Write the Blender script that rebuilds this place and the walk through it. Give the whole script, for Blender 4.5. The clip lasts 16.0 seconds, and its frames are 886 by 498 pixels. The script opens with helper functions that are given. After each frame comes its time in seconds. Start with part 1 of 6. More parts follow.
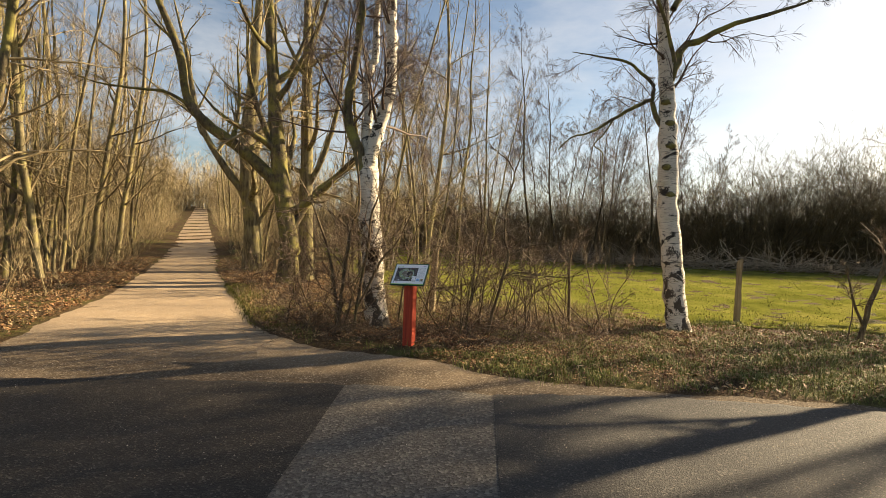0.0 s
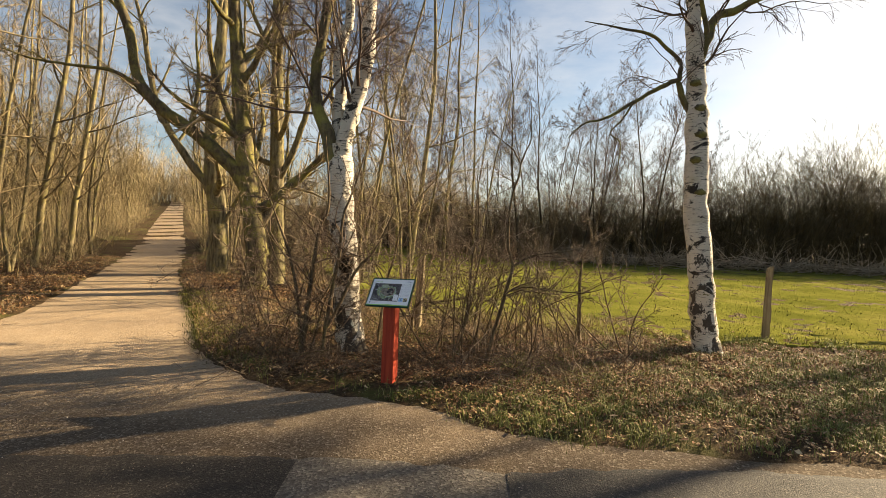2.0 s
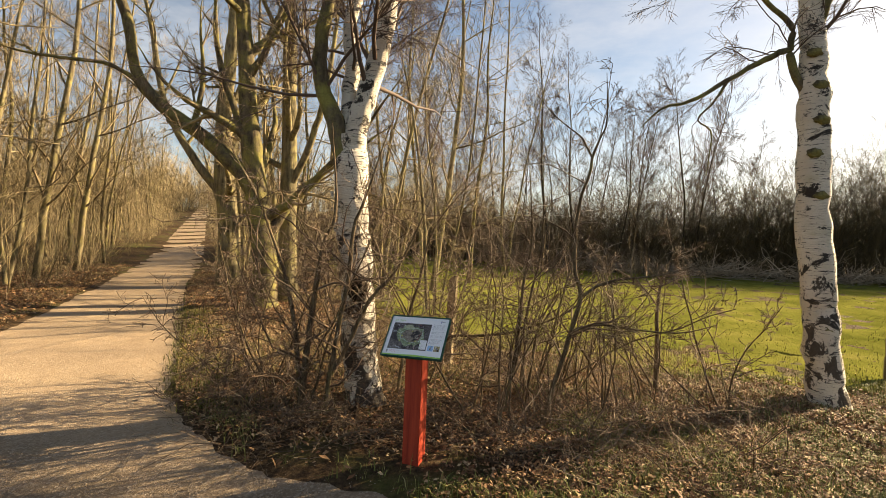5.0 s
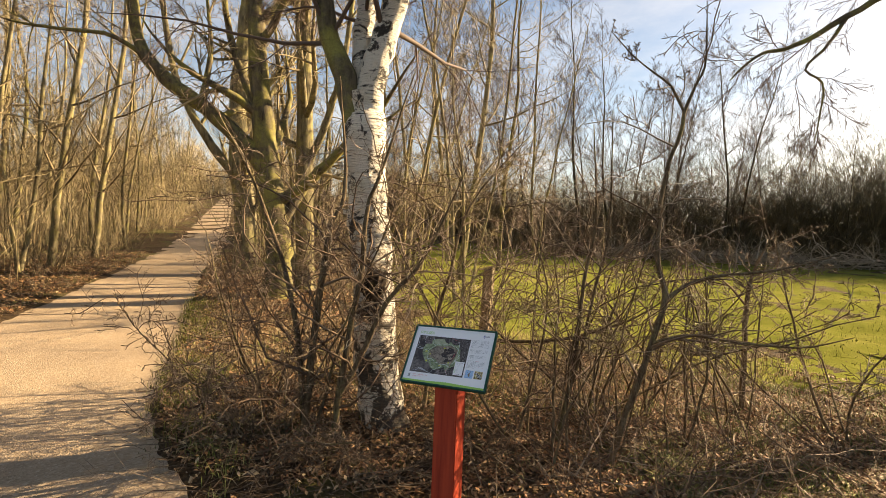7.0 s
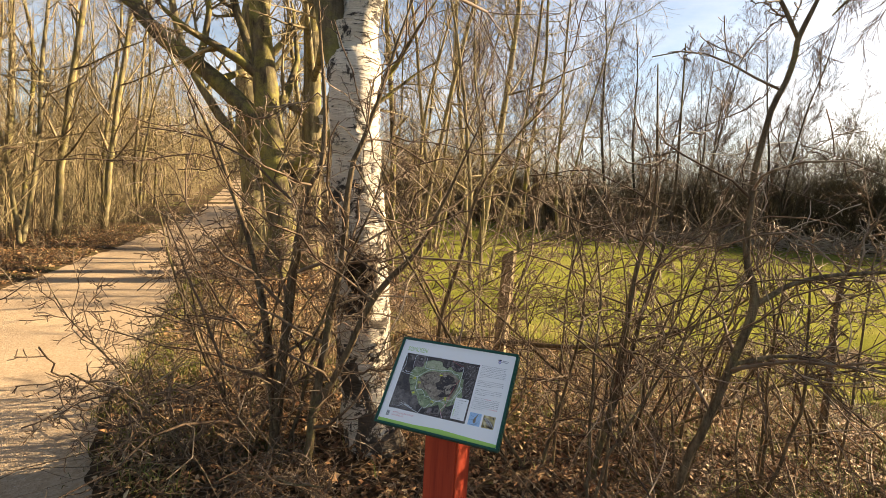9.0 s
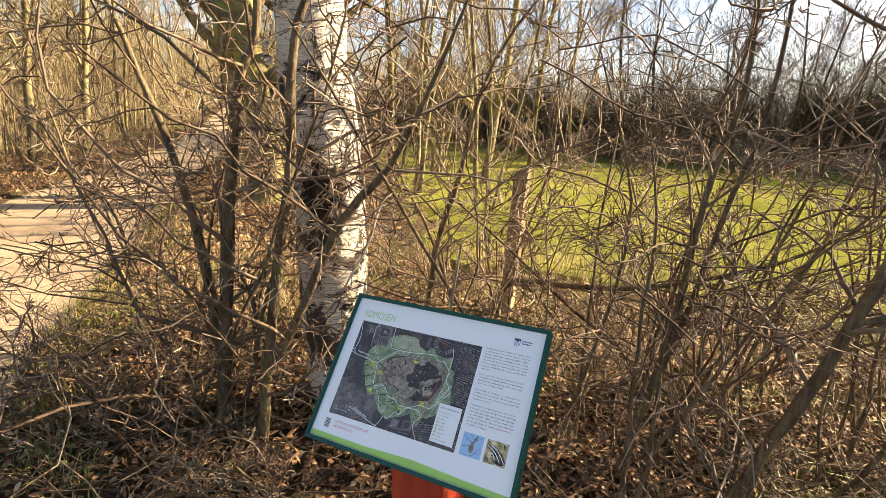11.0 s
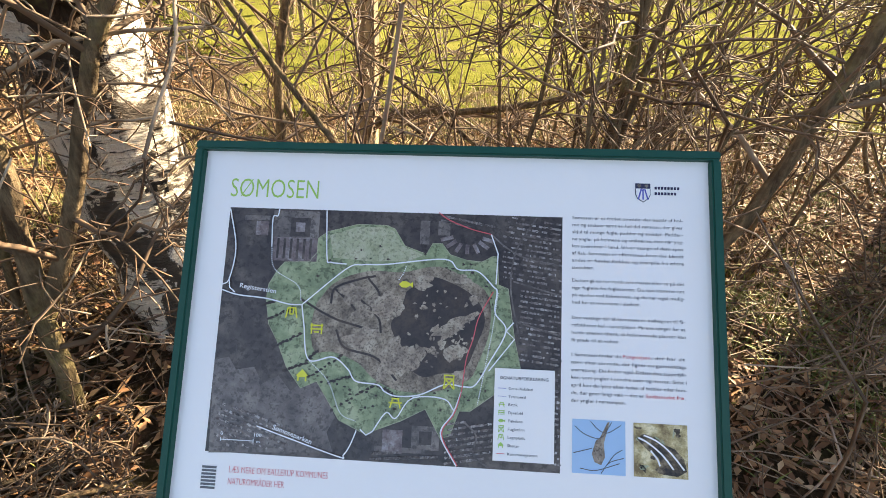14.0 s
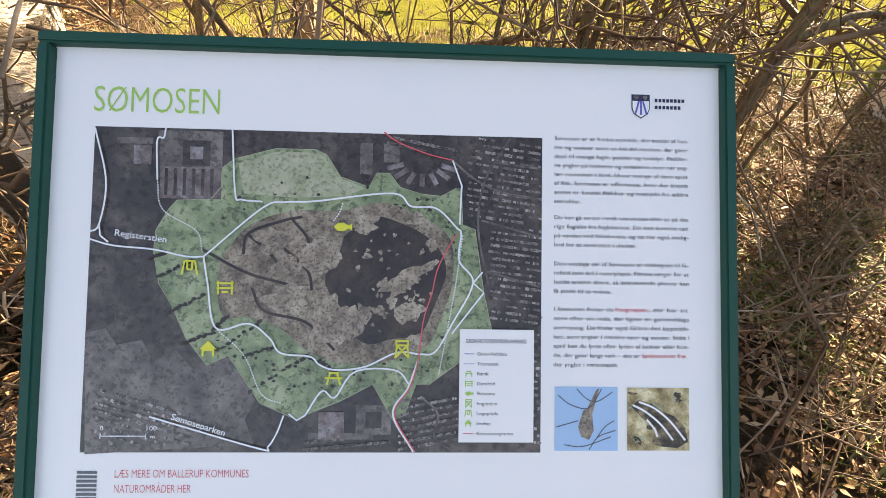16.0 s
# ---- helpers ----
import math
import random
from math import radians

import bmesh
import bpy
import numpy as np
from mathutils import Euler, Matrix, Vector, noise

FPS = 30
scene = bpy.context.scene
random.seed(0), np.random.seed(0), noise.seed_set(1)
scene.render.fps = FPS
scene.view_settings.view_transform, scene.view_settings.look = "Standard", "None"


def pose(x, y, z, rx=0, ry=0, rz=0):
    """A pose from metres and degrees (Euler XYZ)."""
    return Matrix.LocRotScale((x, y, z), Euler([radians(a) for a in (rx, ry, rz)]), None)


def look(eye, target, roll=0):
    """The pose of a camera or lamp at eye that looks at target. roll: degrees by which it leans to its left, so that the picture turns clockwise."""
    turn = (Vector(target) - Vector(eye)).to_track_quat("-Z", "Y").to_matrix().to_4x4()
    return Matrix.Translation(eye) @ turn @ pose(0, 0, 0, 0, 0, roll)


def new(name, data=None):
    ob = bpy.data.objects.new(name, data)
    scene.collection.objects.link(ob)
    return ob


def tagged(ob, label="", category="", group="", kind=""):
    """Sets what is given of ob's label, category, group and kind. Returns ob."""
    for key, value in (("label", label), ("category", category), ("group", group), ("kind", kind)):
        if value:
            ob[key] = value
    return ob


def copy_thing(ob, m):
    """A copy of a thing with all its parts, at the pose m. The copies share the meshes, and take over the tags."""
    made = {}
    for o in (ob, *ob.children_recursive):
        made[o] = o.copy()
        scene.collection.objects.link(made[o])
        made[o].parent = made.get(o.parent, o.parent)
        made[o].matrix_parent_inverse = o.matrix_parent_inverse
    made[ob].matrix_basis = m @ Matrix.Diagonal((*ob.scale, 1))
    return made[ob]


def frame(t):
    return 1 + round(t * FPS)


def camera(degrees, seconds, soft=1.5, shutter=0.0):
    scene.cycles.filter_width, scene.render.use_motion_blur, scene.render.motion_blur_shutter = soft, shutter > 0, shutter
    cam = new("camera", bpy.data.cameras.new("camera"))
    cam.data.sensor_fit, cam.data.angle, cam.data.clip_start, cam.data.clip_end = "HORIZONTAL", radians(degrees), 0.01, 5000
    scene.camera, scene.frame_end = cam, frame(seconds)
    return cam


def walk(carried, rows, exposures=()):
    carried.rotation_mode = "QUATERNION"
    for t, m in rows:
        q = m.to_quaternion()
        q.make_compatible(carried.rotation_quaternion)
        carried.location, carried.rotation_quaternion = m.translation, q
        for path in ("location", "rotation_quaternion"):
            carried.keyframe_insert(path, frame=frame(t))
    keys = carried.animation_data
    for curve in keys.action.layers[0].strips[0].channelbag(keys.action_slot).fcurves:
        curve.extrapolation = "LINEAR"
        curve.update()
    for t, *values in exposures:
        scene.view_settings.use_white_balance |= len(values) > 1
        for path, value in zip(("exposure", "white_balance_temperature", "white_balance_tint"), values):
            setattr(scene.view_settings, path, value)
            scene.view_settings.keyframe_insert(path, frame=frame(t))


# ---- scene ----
cam = camera(85.5, 16.0, soft=0.65)
EXPOSURES = ((0.0, 1.70, 7500, 10), (4.0, 1.76, 7650, 11), (8.0, 2.03, 7750, 13), (10.5, 2.38, 7250, 13), (13.0, 2.88, 6850, 13), (14.0, 2.85, 7000, 13), (16.0, 2.97, 7800, 16))
SKY, SUN, CLOUD = 0.048, 5.0, (6.8, 7.0, 7.4, 1)
PATH = [
    (0, (0.674, 0.28, 1.42), (0.488, 2.27, 1.366), 2.1),
    (0.5, (0.651, 0.636, 1.463), (0.486, 2.627, 1.383), 1.9),
    (1, (0.567, 0.944, 1.489), (0.421, 2.937, 1.404), 2.0),
    (1.5, (0.513, 1.229, 1.507), (0.39, 3.224, 1.428), 2.3),
    (2, (0.493, 1.525, 1.534), (0.375, 3.52, 1.464), 2.3),
    (2.5, (0.462, 1.772, 1.547), (0.346, 3.768, 1.48), 2.4),
    (3, (0.389, 1.995, 1.589), (0.27, 3.99, 1.53), 2.3),
    (3.5, (0.358, 2.165, 1.59), (0.23, 4.16, 1.554), 2.2),
    (4, (0.333, 2.395, 1.617), (0.178, 4.388, 1.583), 2.2),
    (4.2, (0.319, 2.489, 1.62), (0.151, 4.482, 1.586), 2.2),
    (6.3, (0.104, 3.468, 1.616), (-0.181, 5.446, 1.531), 2.4),
    (6.5, (0.091, 3.556, 1.604), (-0.207, 5.531, 1.515), 2.3),
    (7, (0.047, 3.763, 1.6), (-0.262, 5.736, 1.487), 2.2),
    (7.5, (0.011, 3.938, 1.6), (-0.301, 5.91, 1.478), 2.2),
    (8, (-0.003, 4.126, 1.589), (-0.327, 6.095, 1.446), 2.5),
    (8.2, (0.0, 4.217, 1.59), (-0.329, 6.183, 1.437), 2.6),
    (10.3, (-0.015, 5.042, 1.488), (-0.482, 6.948, 1.102), 3.5),
    (10.5, (-0.029, 5.118, 1.475), (-0.468, 7.022, 1.05), 3.6),
    (11, (-0.076, 5.269, 1.438), (-0.463, 7.163, 0.925), 2.9),
    (11.2, (-0.116, 5.321, 1.425), (-0.476, 7.207, 0.866), 2.5),
    (11.5, (-0.185, 5.394, 1.408), (-0.491, 7.275, 0.8), 2.2),
    (12, (-0.251, 5.499, 1.369), (-0.423, 7.361, 0.659), 1.6),
    (12.5, (-0.281, 5.647, 1.321), (-0.313, 7.472, 0.504), 1.2),
    (13, (-0.311, 5.73, 1.273), (-0.214, 7.499, 0.344), 1.2),
    (13.5, (-0.325, 5.774, 1.233), (-0.109, 7.489, 0.227), 1.6),
    (14, (-0.324, 5.803, 1.198), (-0.007, 7.473, 0.145), 2.1),
    (14.5, (-0.323, 5.822, 1.181), (0.065, 7.457, 0.097), 3.0),
    (15, (-0.316, 5.836, 1.167), (0.111, 7.431, 0.039), 3.5),
    (15.5, (-0.31, 5.851, 1.15), (0.143, 7.41, -0.018), 4.0),
    (16, (-0.309, 5.867, 1.139), (0.187, 7.391, -0.057), 5.1),
]
walk(cam, [(t, look(eye, target, roll)) for t, eye, target, roll in PATH], EXPOSURES)

# ---- world and sun ----
SUN_AZ, SUN_EL = 58.0, 23.0
world = bpy.data.worlds.new("sky")
scene.world = world
world.use_nodes = True
wn, wl = world.node_tree.nodes, world.node_tree.links
wn.clear()
w_out = wn.new("ShaderNodeOutputWorld")
w_bg = wn.new("ShaderNodeBackground")
w_sky = wn.new("ShaderNodeTexSky")
w_sky.sky_type = "NISHITA"
w_sky.sun_disc = False
w_sky.sun_elevation, w_sky.sun_rotation = radians(SUN_EL), radians(SUN_AZ)
w_sky.air_density, w_sky.dust_density, w_sky.ozone_density = 1.0, 1.0, 2.0
w_co = wn.new("ShaderNodeTexCoord")
w_map = wn.new("ShaderNodeMapping")
w_map.inputs["Scale"].default_value = (1.6, 1.6, 5.0)
w_noise = wn.new("ShaderNodeTexNoise")
w_noise.inputs["Scale"].default_value = 2.2
w_noise.inputs["Detail"].default_value = 8
w_noise.inputs["Roughness"].default_value = 0.6
w_ramp = wn.new("ShaderNodeValToRGB")
w_ramp.color_ramp.elements[0].position, w_ramp.color_ramp.elements[1].position = 0.40, 0.72
w_ramp.color_ramp.elements[1].color = (0.75, 0.75, 0.75, 1)
w_mix = wn.new("ShaderNodeMixRGB")
w_mix.inputs["Color2"].default_value = CLOUD
wl.new(w_co.outputs["Generated"], w_map.inputs["Vector"])
wl.new(w_map.outputs["Vector"], w_noise.inputs["Vector"])
wl.new(w_noise.outputs["Fac"], w_ramp.inputs["Fac"])
# thin cloud lies thickest towards the horizon
w_sep = wn.new("ShaderNodeSeparateXYZ")
w_thin = wn.new("ShaderNodeMapRange")
w_thin.inputs["From Min"].default_value, w_thin.inputs["From Max"].default_value = 0.0, 0.75
w_thin.inputs["To Min"].default_value, w_thin.inputs["To Max"].default_value = 1.0, 0.1
w_amount = wn.new("ShaderNodeMath")
w_amount.operation = "MULTIPLY"
wl.new(w_co.outputs["Generated"], w_sep.inputs["Vector"])
wl.new(w_sep.outputs["Z"], w_thin.inputs["Value"])
wl.new(w_ramp.outputs["Color"], w_amount.inputs[0])
wl.new(w_thin.outputs["Result"], w_amount.inputs[1])
wl.new(w_amount.outputs["Value"], w_mix.inputs["Fac"])
wl.new(w_sky.outputs["Color"], w_mix.inputs["Color1"])
wl.new(w_mix.outputs["Color"], w_bg.inputs["Color"])
w_bg.inputs["Strength"].default_value = SKY
wl.new(w_bg.outputs["Background"], w_out.inputs["Surface"])

sun = new("sun", bpy.data.lights.new("sun", "SUN"))
sun.data.energy, sun.data.angle, sun.data.color = SUN, radians(0.6), (1.0, 0.83, 0.58)
TO_SUN = Vector((math.sin(radians(SUN_AZ)) * math.cos(radians(SUN_EL)), math.cos(radians(SUN_AZ)) * math.cos(radians(SUN_EL)), math.sin(radians(SUN_EL))))
sun.matrix_world = look(TO_SUN * 60, (0, 0, 0))


# ---- materials ----
class Mat:
    """A small node-tree writer for one procedural material."""

    def __init__(self, name, rough=0.8, spec=0.3):
        self.m = bpy.data.materials.new(name)
        self.m.use_nodes = True
        self.n, self.l = self.m.node_tree.nodes, self.m.node_tree.links
        self.b = self.n["Principled BSDF"]
        self.b.inputs["Roughness"].default_value = rough
        self.b.inputs["Specular IOR Level"].default_value = spec
        self.co = self.n.new("ShaderNodeTexCoord").outputs["Object"]

    def put(self, sock, v):
        if isinstance(v, bpy.types.NodeSocket):
            self.l.new(v, sock)
        else:
            sock.default_value = (*v, 1) if isinstance(v, tuple) and len(v) == 3 and sock.type == "RGBA" else v

    def scaled(self, x, y, z, vec=None):
        n = self.n.new("ShaderNodeMapping")
        n.inputs["Scale"].default_value = (x, y, z)
        self.l.new(vec or self.co, n.inputs["Vector"])
        return n.outputs["Vector"]

    def noise(self, scale, detail=5, rough=0.55, vec=None, dist=0.0):
        n = self.n.new("ShaderNodeTexNoise")
        n.inputs["Scale"].default_value, n.inputs["Detail"].default_value = scale, detail
        n.inputs["Roughness"].default_value, n.inputs["Distortion"].default_value = rough, dist
        self.l.new(vec or self.co, n.inputs["Vector"])
        return n.outputs["Fac"]

    def cells(self, scale, vec=None, out="Color", feature="F1"):
        n = self.n.new("ShaderNodeTexVoronoi")
        n.feature = feature
        n.inputs["Scale"].default_value = scale
        self.l.new(vec or self.co, n.inputs["Vector"])
        return n.outputs[out]

    def ramp(self, fac, *stops):
        n = self.n.new("ShaderNodeValToRGB")
        e = n.color_ramp.elements
        while len(e) < len(stops):
            e.new(0.5)
        for k, (p, c) in zip(e, stops):
            k.position = p
            k.color = (c, c, c, 1) if isinstance(c, (int, float)) else (*c, 1)
        self.l.new(fac, n.inputs["Fac"])
        return n.outputs["Color"]

    def mix(self, fac, a, b, mode="MIX"):
        n = self.n.new("ShaderNodeMixRGB")
        n.blend_type = mode
        for s, v in zip(("Fac", "Color1", "Color2"), (fac, a, b)):
            self.put(n.inputs[s], v)
        return n.outputs["Color"]

    def math(self, op, a, b):
        n = self.n.new("ShaderNodeMath")
        n.operation = op
        self.put(n.inputs[0], a), self.put(n.inputs[1], b)
        return n.outputs[0]

    def island(self):
        return self.n.new("ShaderNodeNewGeometry").outputs["Random Per Island"]

    def thing_random(self):
        return self.n.new("ShaderNodeObjectInfo").outputs["Random"]

    def bump(self, height, strength=0.5, distance=0.01):
        n = self.n.new("ShaderNodeBump")
        n.inputs["Strength"].default_value, n.inputs["Distance"].default_value = strength, distance
        self.l.new(height, n.inputs["Height"])
        self.l.new(n.outputs["Normal"], self.b.inputs["Normal"])

    def colour(self, c):
        self.put(self.b.inputs["Base Color"], c)
        return self.m


def bark(name, dark, light, moss=0.5, moss_colour=(0.20, 0.19, 0.05), scale=1.0):
    k = Mat(name, 0.9, 0.15)
    streak = k.noise(14 * scale, 6, 0.65, k.scaled(1, 1, 0.18))
    base = k.mix(k.ramp(streak, (0.35, 0.0), (0.68, 1.0)), dark, light)
    patch = k.ramp(k.noise(2.6, 6, 0.7), (0.62 - 0.3 * moss, 0.0), (0.80 - 0.25 * moss, 1.0))
    base = k.mix(patch, base, moss_colour)
    fine = k.noise(60, 3)
    k.bump(k.mix(0.35, streak, fine), 0.9, 0.02)
    return k.colour(k.mix(k.ramp(fine, (0.3, 0.7), (0.7, 1.0)), (0.0, 0.0, 0.0), base))


def birch_bark(name, dark_base):
    k = Mat(name, 0.62, 0.3)
    lent = k.noise(8, 5, 0.7, k.scaled(1.0, 1.0, 7.0))
    white = k.mix(k.noise(3.0, 4), (0.82, 0.77, 0.68), (0.56, 0.48, 0.37))
    white = k.mix(k.ramp(k.noise(3.2, 5, 0.6), (0.56, 0.0), (0.74, 0.6)), white, (0.48, 0.42, 0.25))
    marks = k.ramp(lent, (0.57, 0.0), (0.63, 1.0))
    patches = k.ramp(k.noise(2.9, 6, 0.72, k.scaled(1.3, 1.3, 1.8), 0.6), (0.60 - 0.06 * dark_base, 0.0), (0.64 - 0.06 * dark_base, 1.0))
    col = k.mix(k.mix(1.0, marks, patches, "LIGHTEN"), white, (0.035, 0.028, 0.022))
    sep = k.n.new("ShaderNodeSeparateXYZ")
    k.l.new(k.co, sep.inputs[0])
    low = k.math("SUBTRACT", dark_base, sep.outputs[2])
    fissure = k.noise(7, 7, 0.7, k.scaled(1.0, 1.0, 0.6), 0.8)
    rough_bark = k.ramp(k.math("ADD", fissure, k.math("MULTIPLY", low, 0.07)), (0.545, 0.0), (0.565, 1.0))
    col = k.mix(rough_bark, col, k.mix(k.noise(30, 4), (0.025, 0.02, 0.016), (0.13, 0.105, 0.08)))
    k.bump(k.mix(0.5, fissure, lent), 1.0, 0.05)
    return k.colour(col)


def twig_material(name, a, b, c):
    k = Mat(name, 0.75, 0.3)
    r = k.island()
    return k.colour(k.mix(k.ramp(k.noise(9, 3), (0.4, 0.0), (0.65, 1.0)), k.ramp(r, (0.0, a), (0.6, b), (1.0, c)), b))


def leafy(name, *stops, rough=0.7, spec=0.3, trans=0.0):
    k = Mat(name, rough, spec)
    if trans:
        k.b.inputs["Transmission Weight"].default_value = 0.0
        k.b.inputs["Subsurface Weight"].default_value = trans
        k.b.inputs["Subsurface Radius"].default_value = (0.02, 0.02, 0.01)
    return k.colour(k.mix(k.ramp(k.noise(30, 2), (0.3, 0.0), (0.7, 0.35)), k.ramp(k.island(), *stops), (0.05, 0.04, 0.015)))


def gravel():
    k = Mat("gravel", 0.95, 0.15)
    stones = k.cells(70)
    big = k.noise(0.9, 5, 0.6)
    col = k.ramp(big, (0.30, (0.27, 0.195, 0.125)), (0.62, (0.41, 0.30, 0.19)))
    col = k.mix(0.30, col, k.mix(1.0, k.ramp(stones, (0.1, (0.16, 0.12, 0.085)), (0.6, (0.42, 0.34, 0.25)), (0.95, (0.62, 0.55, 0.46))), (1, 1, 1), "MULTIPLY"))
    col = k.mix(k.ramp(k.noise(0.28, 6, 0.65), (0.5, 0.0), (0.75, 0.5)), col, (0.29, 0.205, 0.13))
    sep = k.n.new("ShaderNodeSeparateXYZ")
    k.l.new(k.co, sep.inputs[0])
    # Worn patches plus tree shade put into the gravel colour, deepening towards the road.
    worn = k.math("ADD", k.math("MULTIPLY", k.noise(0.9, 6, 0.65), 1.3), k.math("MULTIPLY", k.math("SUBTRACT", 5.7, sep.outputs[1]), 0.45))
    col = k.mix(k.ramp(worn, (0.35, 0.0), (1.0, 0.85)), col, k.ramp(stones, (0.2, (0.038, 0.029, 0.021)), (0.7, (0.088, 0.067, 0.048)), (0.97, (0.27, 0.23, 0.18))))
    k.bump(k.mix(0.6, k.cells(70, out="Distance"), k.noise(160, 3)), 0.9, 0.012)
    return k.colour(col)


def asphalt(name, dark, light, wear, scale=90):
    k = Mat(name, 0.82, 0.35)
    chips = k.cells(scale)
    col = k.mix(k.ramp(k.noise(1.1, 6, 0.65), (0.35, 0.0), (0.7, 1.0)), dark, light)
    col = k.mix(wear, col, k.ramp(chips, (0.2, dark), (0.7, light), (0.97, (0.27, 0.24, 0.20))))
    col = k.mix(k.ramp(k.noise(5, 6, 0.7), (0.58, 0.0), (0.76, 0.4)), col, (0.12, 0.095, 0.07))
    k.bump(k.mix(0.5, k.cells(scale, out="Distance"), k.noise(220, 2)), 0.9, 0.008)
    return k.colour(col)


def soil():
    k = Mat("soil", 0.95, 0.1)
    col = k.ramp(k.noise(22, 7, 0.75), (0.30, (0.022, 0.015, 0.009)), (0.52, (0.085, 0.055, 0.03)), (0.74, (0.20, 0.135, 0.07)))
    col = k.mix(k.ramp(k.noise(0.8, 6, 0.65), (0.50, 0.0), (0.66, 0.75)), col, k.mix(k.noise(40, 3), (0.07, 0.09, 0.02), (0.17, 0.17, 0.05)))
    k.bump(k.noise(35, 8, 0.75), 1.0, 0.04)
    return k.colour(col)


def meadow_grass():
    k = Mat("meadow_grass", 0.95, 0.0)
    col = k.ramp(k.noise(0.45, 7, 0.7), (0.32, (0.094, 0.104, 0.02)), (0.52, (0.172, 0.174, 0.038)), (0.75, (0.29, 0.25, 0.082)))
    col = k.mix(k.ramp(k.noise(14, 6, 0.75), (0.42, 0.0), (0.70, 0.35)), col, (0.10, 0.125, 0.024))
    k.bump(k.noise(9, 8, 0.8), 0.7, 0.05)
    return k.colour(col)


M_GRAVEL, M_SOIL, M_MEADOW = gravel(), soil(), meadow_grass()
M_TAR = asphalt("smooth_asphalt", (0.022, 0.021, 0.020), (0.043, 0.040, 0.037), 0.35)
M_CHIP = asphalt("worn_chip_asphalt", (0.058, 0.05, 0.042), (0.135, 0.118, 0.097), 0.8, 60)
M_OLD = asphalt("dusty_asphalt", (0.019, 0.016, 0.013), (0.040, 0.032, 0.025), 0.35)
M_BIRCH1, M_BIRCH2 = birch_bark("rough_birch_bark", 1.05), birch_bark("white_birch_bark", 0.75)
M_OAK = bark("mossy_dark_bark", (0.06, 0.047, 0.03), (0.19, 0.155, 0.10), 0.6, (0.27, 0.245, 0.07))
M_ASH = bark("grey_green_bark", (0.09, 0.073, 0.045), (0.36, 0.305, 0.18), 0.45, (0.36, 0.315, 0.11))
M_FAR = bark("dark_far_bark", (0.05, 0.04, 0.03), (0.12, 0.10, 0.07), 0.3)
M_HAW = bark("hawthorn_bark", (0.075, 0.052, 0.032), (0.25, 0.19, 0.115), 0.3, (0.24, 0.215, 0.09), 3.0)
M_TWIG = twig_material("woodland_twigs", (0.06, 0.043, 0.025), (0.24, 0.185, 0.10), (0.46, 0.38, 0.215))
M_BTWIG = twig_material("birch_twigs", (0.055, 0.035, 0.028), (0.11, 0.075, 0.055), (0.17, 0.13, 0.10))
M_HTWIG = twig_material("hawthorn_twigs", (0.04, 0.024, 0.016), (0.15, 0.10, 0.063), (0.46, 0.37, 0.27))
M_BRUSH = twig_material("brown_brush", (0.07, 0.05, 0.03), (0.15, 0.112, 0.062), (0.27, 0.21, 0.13))
M_THICKET = twig_material("thicket_twigs", (0.05, 0.037, 0.022), (0.11, 0.085, 0.047), (0.20, 0.16, 0.085))
M_DEAD = twig_material("dead_stems", (0.07, 0.046, 0.028), (0.14, 0.095, 0.06), (0.33, 0.25, 0.17))
M_LEAF = leafy("fallen_leaves", (0.0, (0.115, 0.048, 0.022)), (0.45, (0.275, 0.135, 0.062)), (0.8, (0.43, 0.26, 0.13)), (1.0, (0.60, 0.45, 0.27)))
M_GRASS = leafy("verge_grass", (0.0, (0.085, 0.115, 0.022)), (0.5, (0.185, 0.205, 0.045)), (0.85, (0.30, 0.285, 0.085)), (1.0, (0.42, 0.35, 0.16)))
M_BLADE = leafy("meadow_blades", (0.0, (0.075, 0.088, 0.018)), (0.6, (0.155, 0.155, 0.04)), (1.0, (0.36, 0.31, 0.12)), rough=0.9, spec=0.05)
M_STRAW = leafy("straw", (0.0, (0.22, 0.15, 0.07)), (0.6, (0.40, 0.29, 0.15)), (1.0, (0.55, 0.43, 0.25)))


# ---- mesh helpers ----
def np_mesh(name, V, F, smooth=True):
    me = bpy.data.meshes.new(name)
    V, F = np.ascontiguousarray(V, dtype=np.float32), np.ascontiguousarray(F, dtype=np.int32)
    k = F.shape[1]
    me.vertices.add(len(V))
    me.vertices.foreach_set("co", V.ravel())
    me.loops.add(F.size)
    me.loops.foreach_set("vertex_index", F.ravel())
    me.polygons.add(len(F))
    me.polygons.foreach_set("loop_start", np.arange(0, F.size, k, dtype=np.int32))
    me.polygons.foreach_set("use_smooth", np.full(len(F), smooth))
    me.update(calc_edges=True)
    return me


def np_part(name, VF, mat, parent=None, label="", smooth=True):
    me = np_mesh(name, *VF, smooth)
    me.materials.append(mat)
    ob = new(name, me)
    ob.parent = parent
    return tagged(ob, label)


def part(name, bm, mat, parent=None, label="", smooth=False):
    me = bpy.data.meshes.new(name)
    bm.to_mesh(me)
    bm.free()
    for p in me.polygons:
        p.use_smooth = smooth
    me.materials.append(mat)
    ob = new(name, me)
    ob.parent = parent
    return tagged(ob, label)


def thing(name, m, label, category, group=""):
    ob = tagged(new(name), label, category, group)
    ob.matrix_basis = m
    return ob


def norm(v):
    return v / np.maximum(np.linalg.norm(v, axis=-1, keepdims=True), 1e-9)


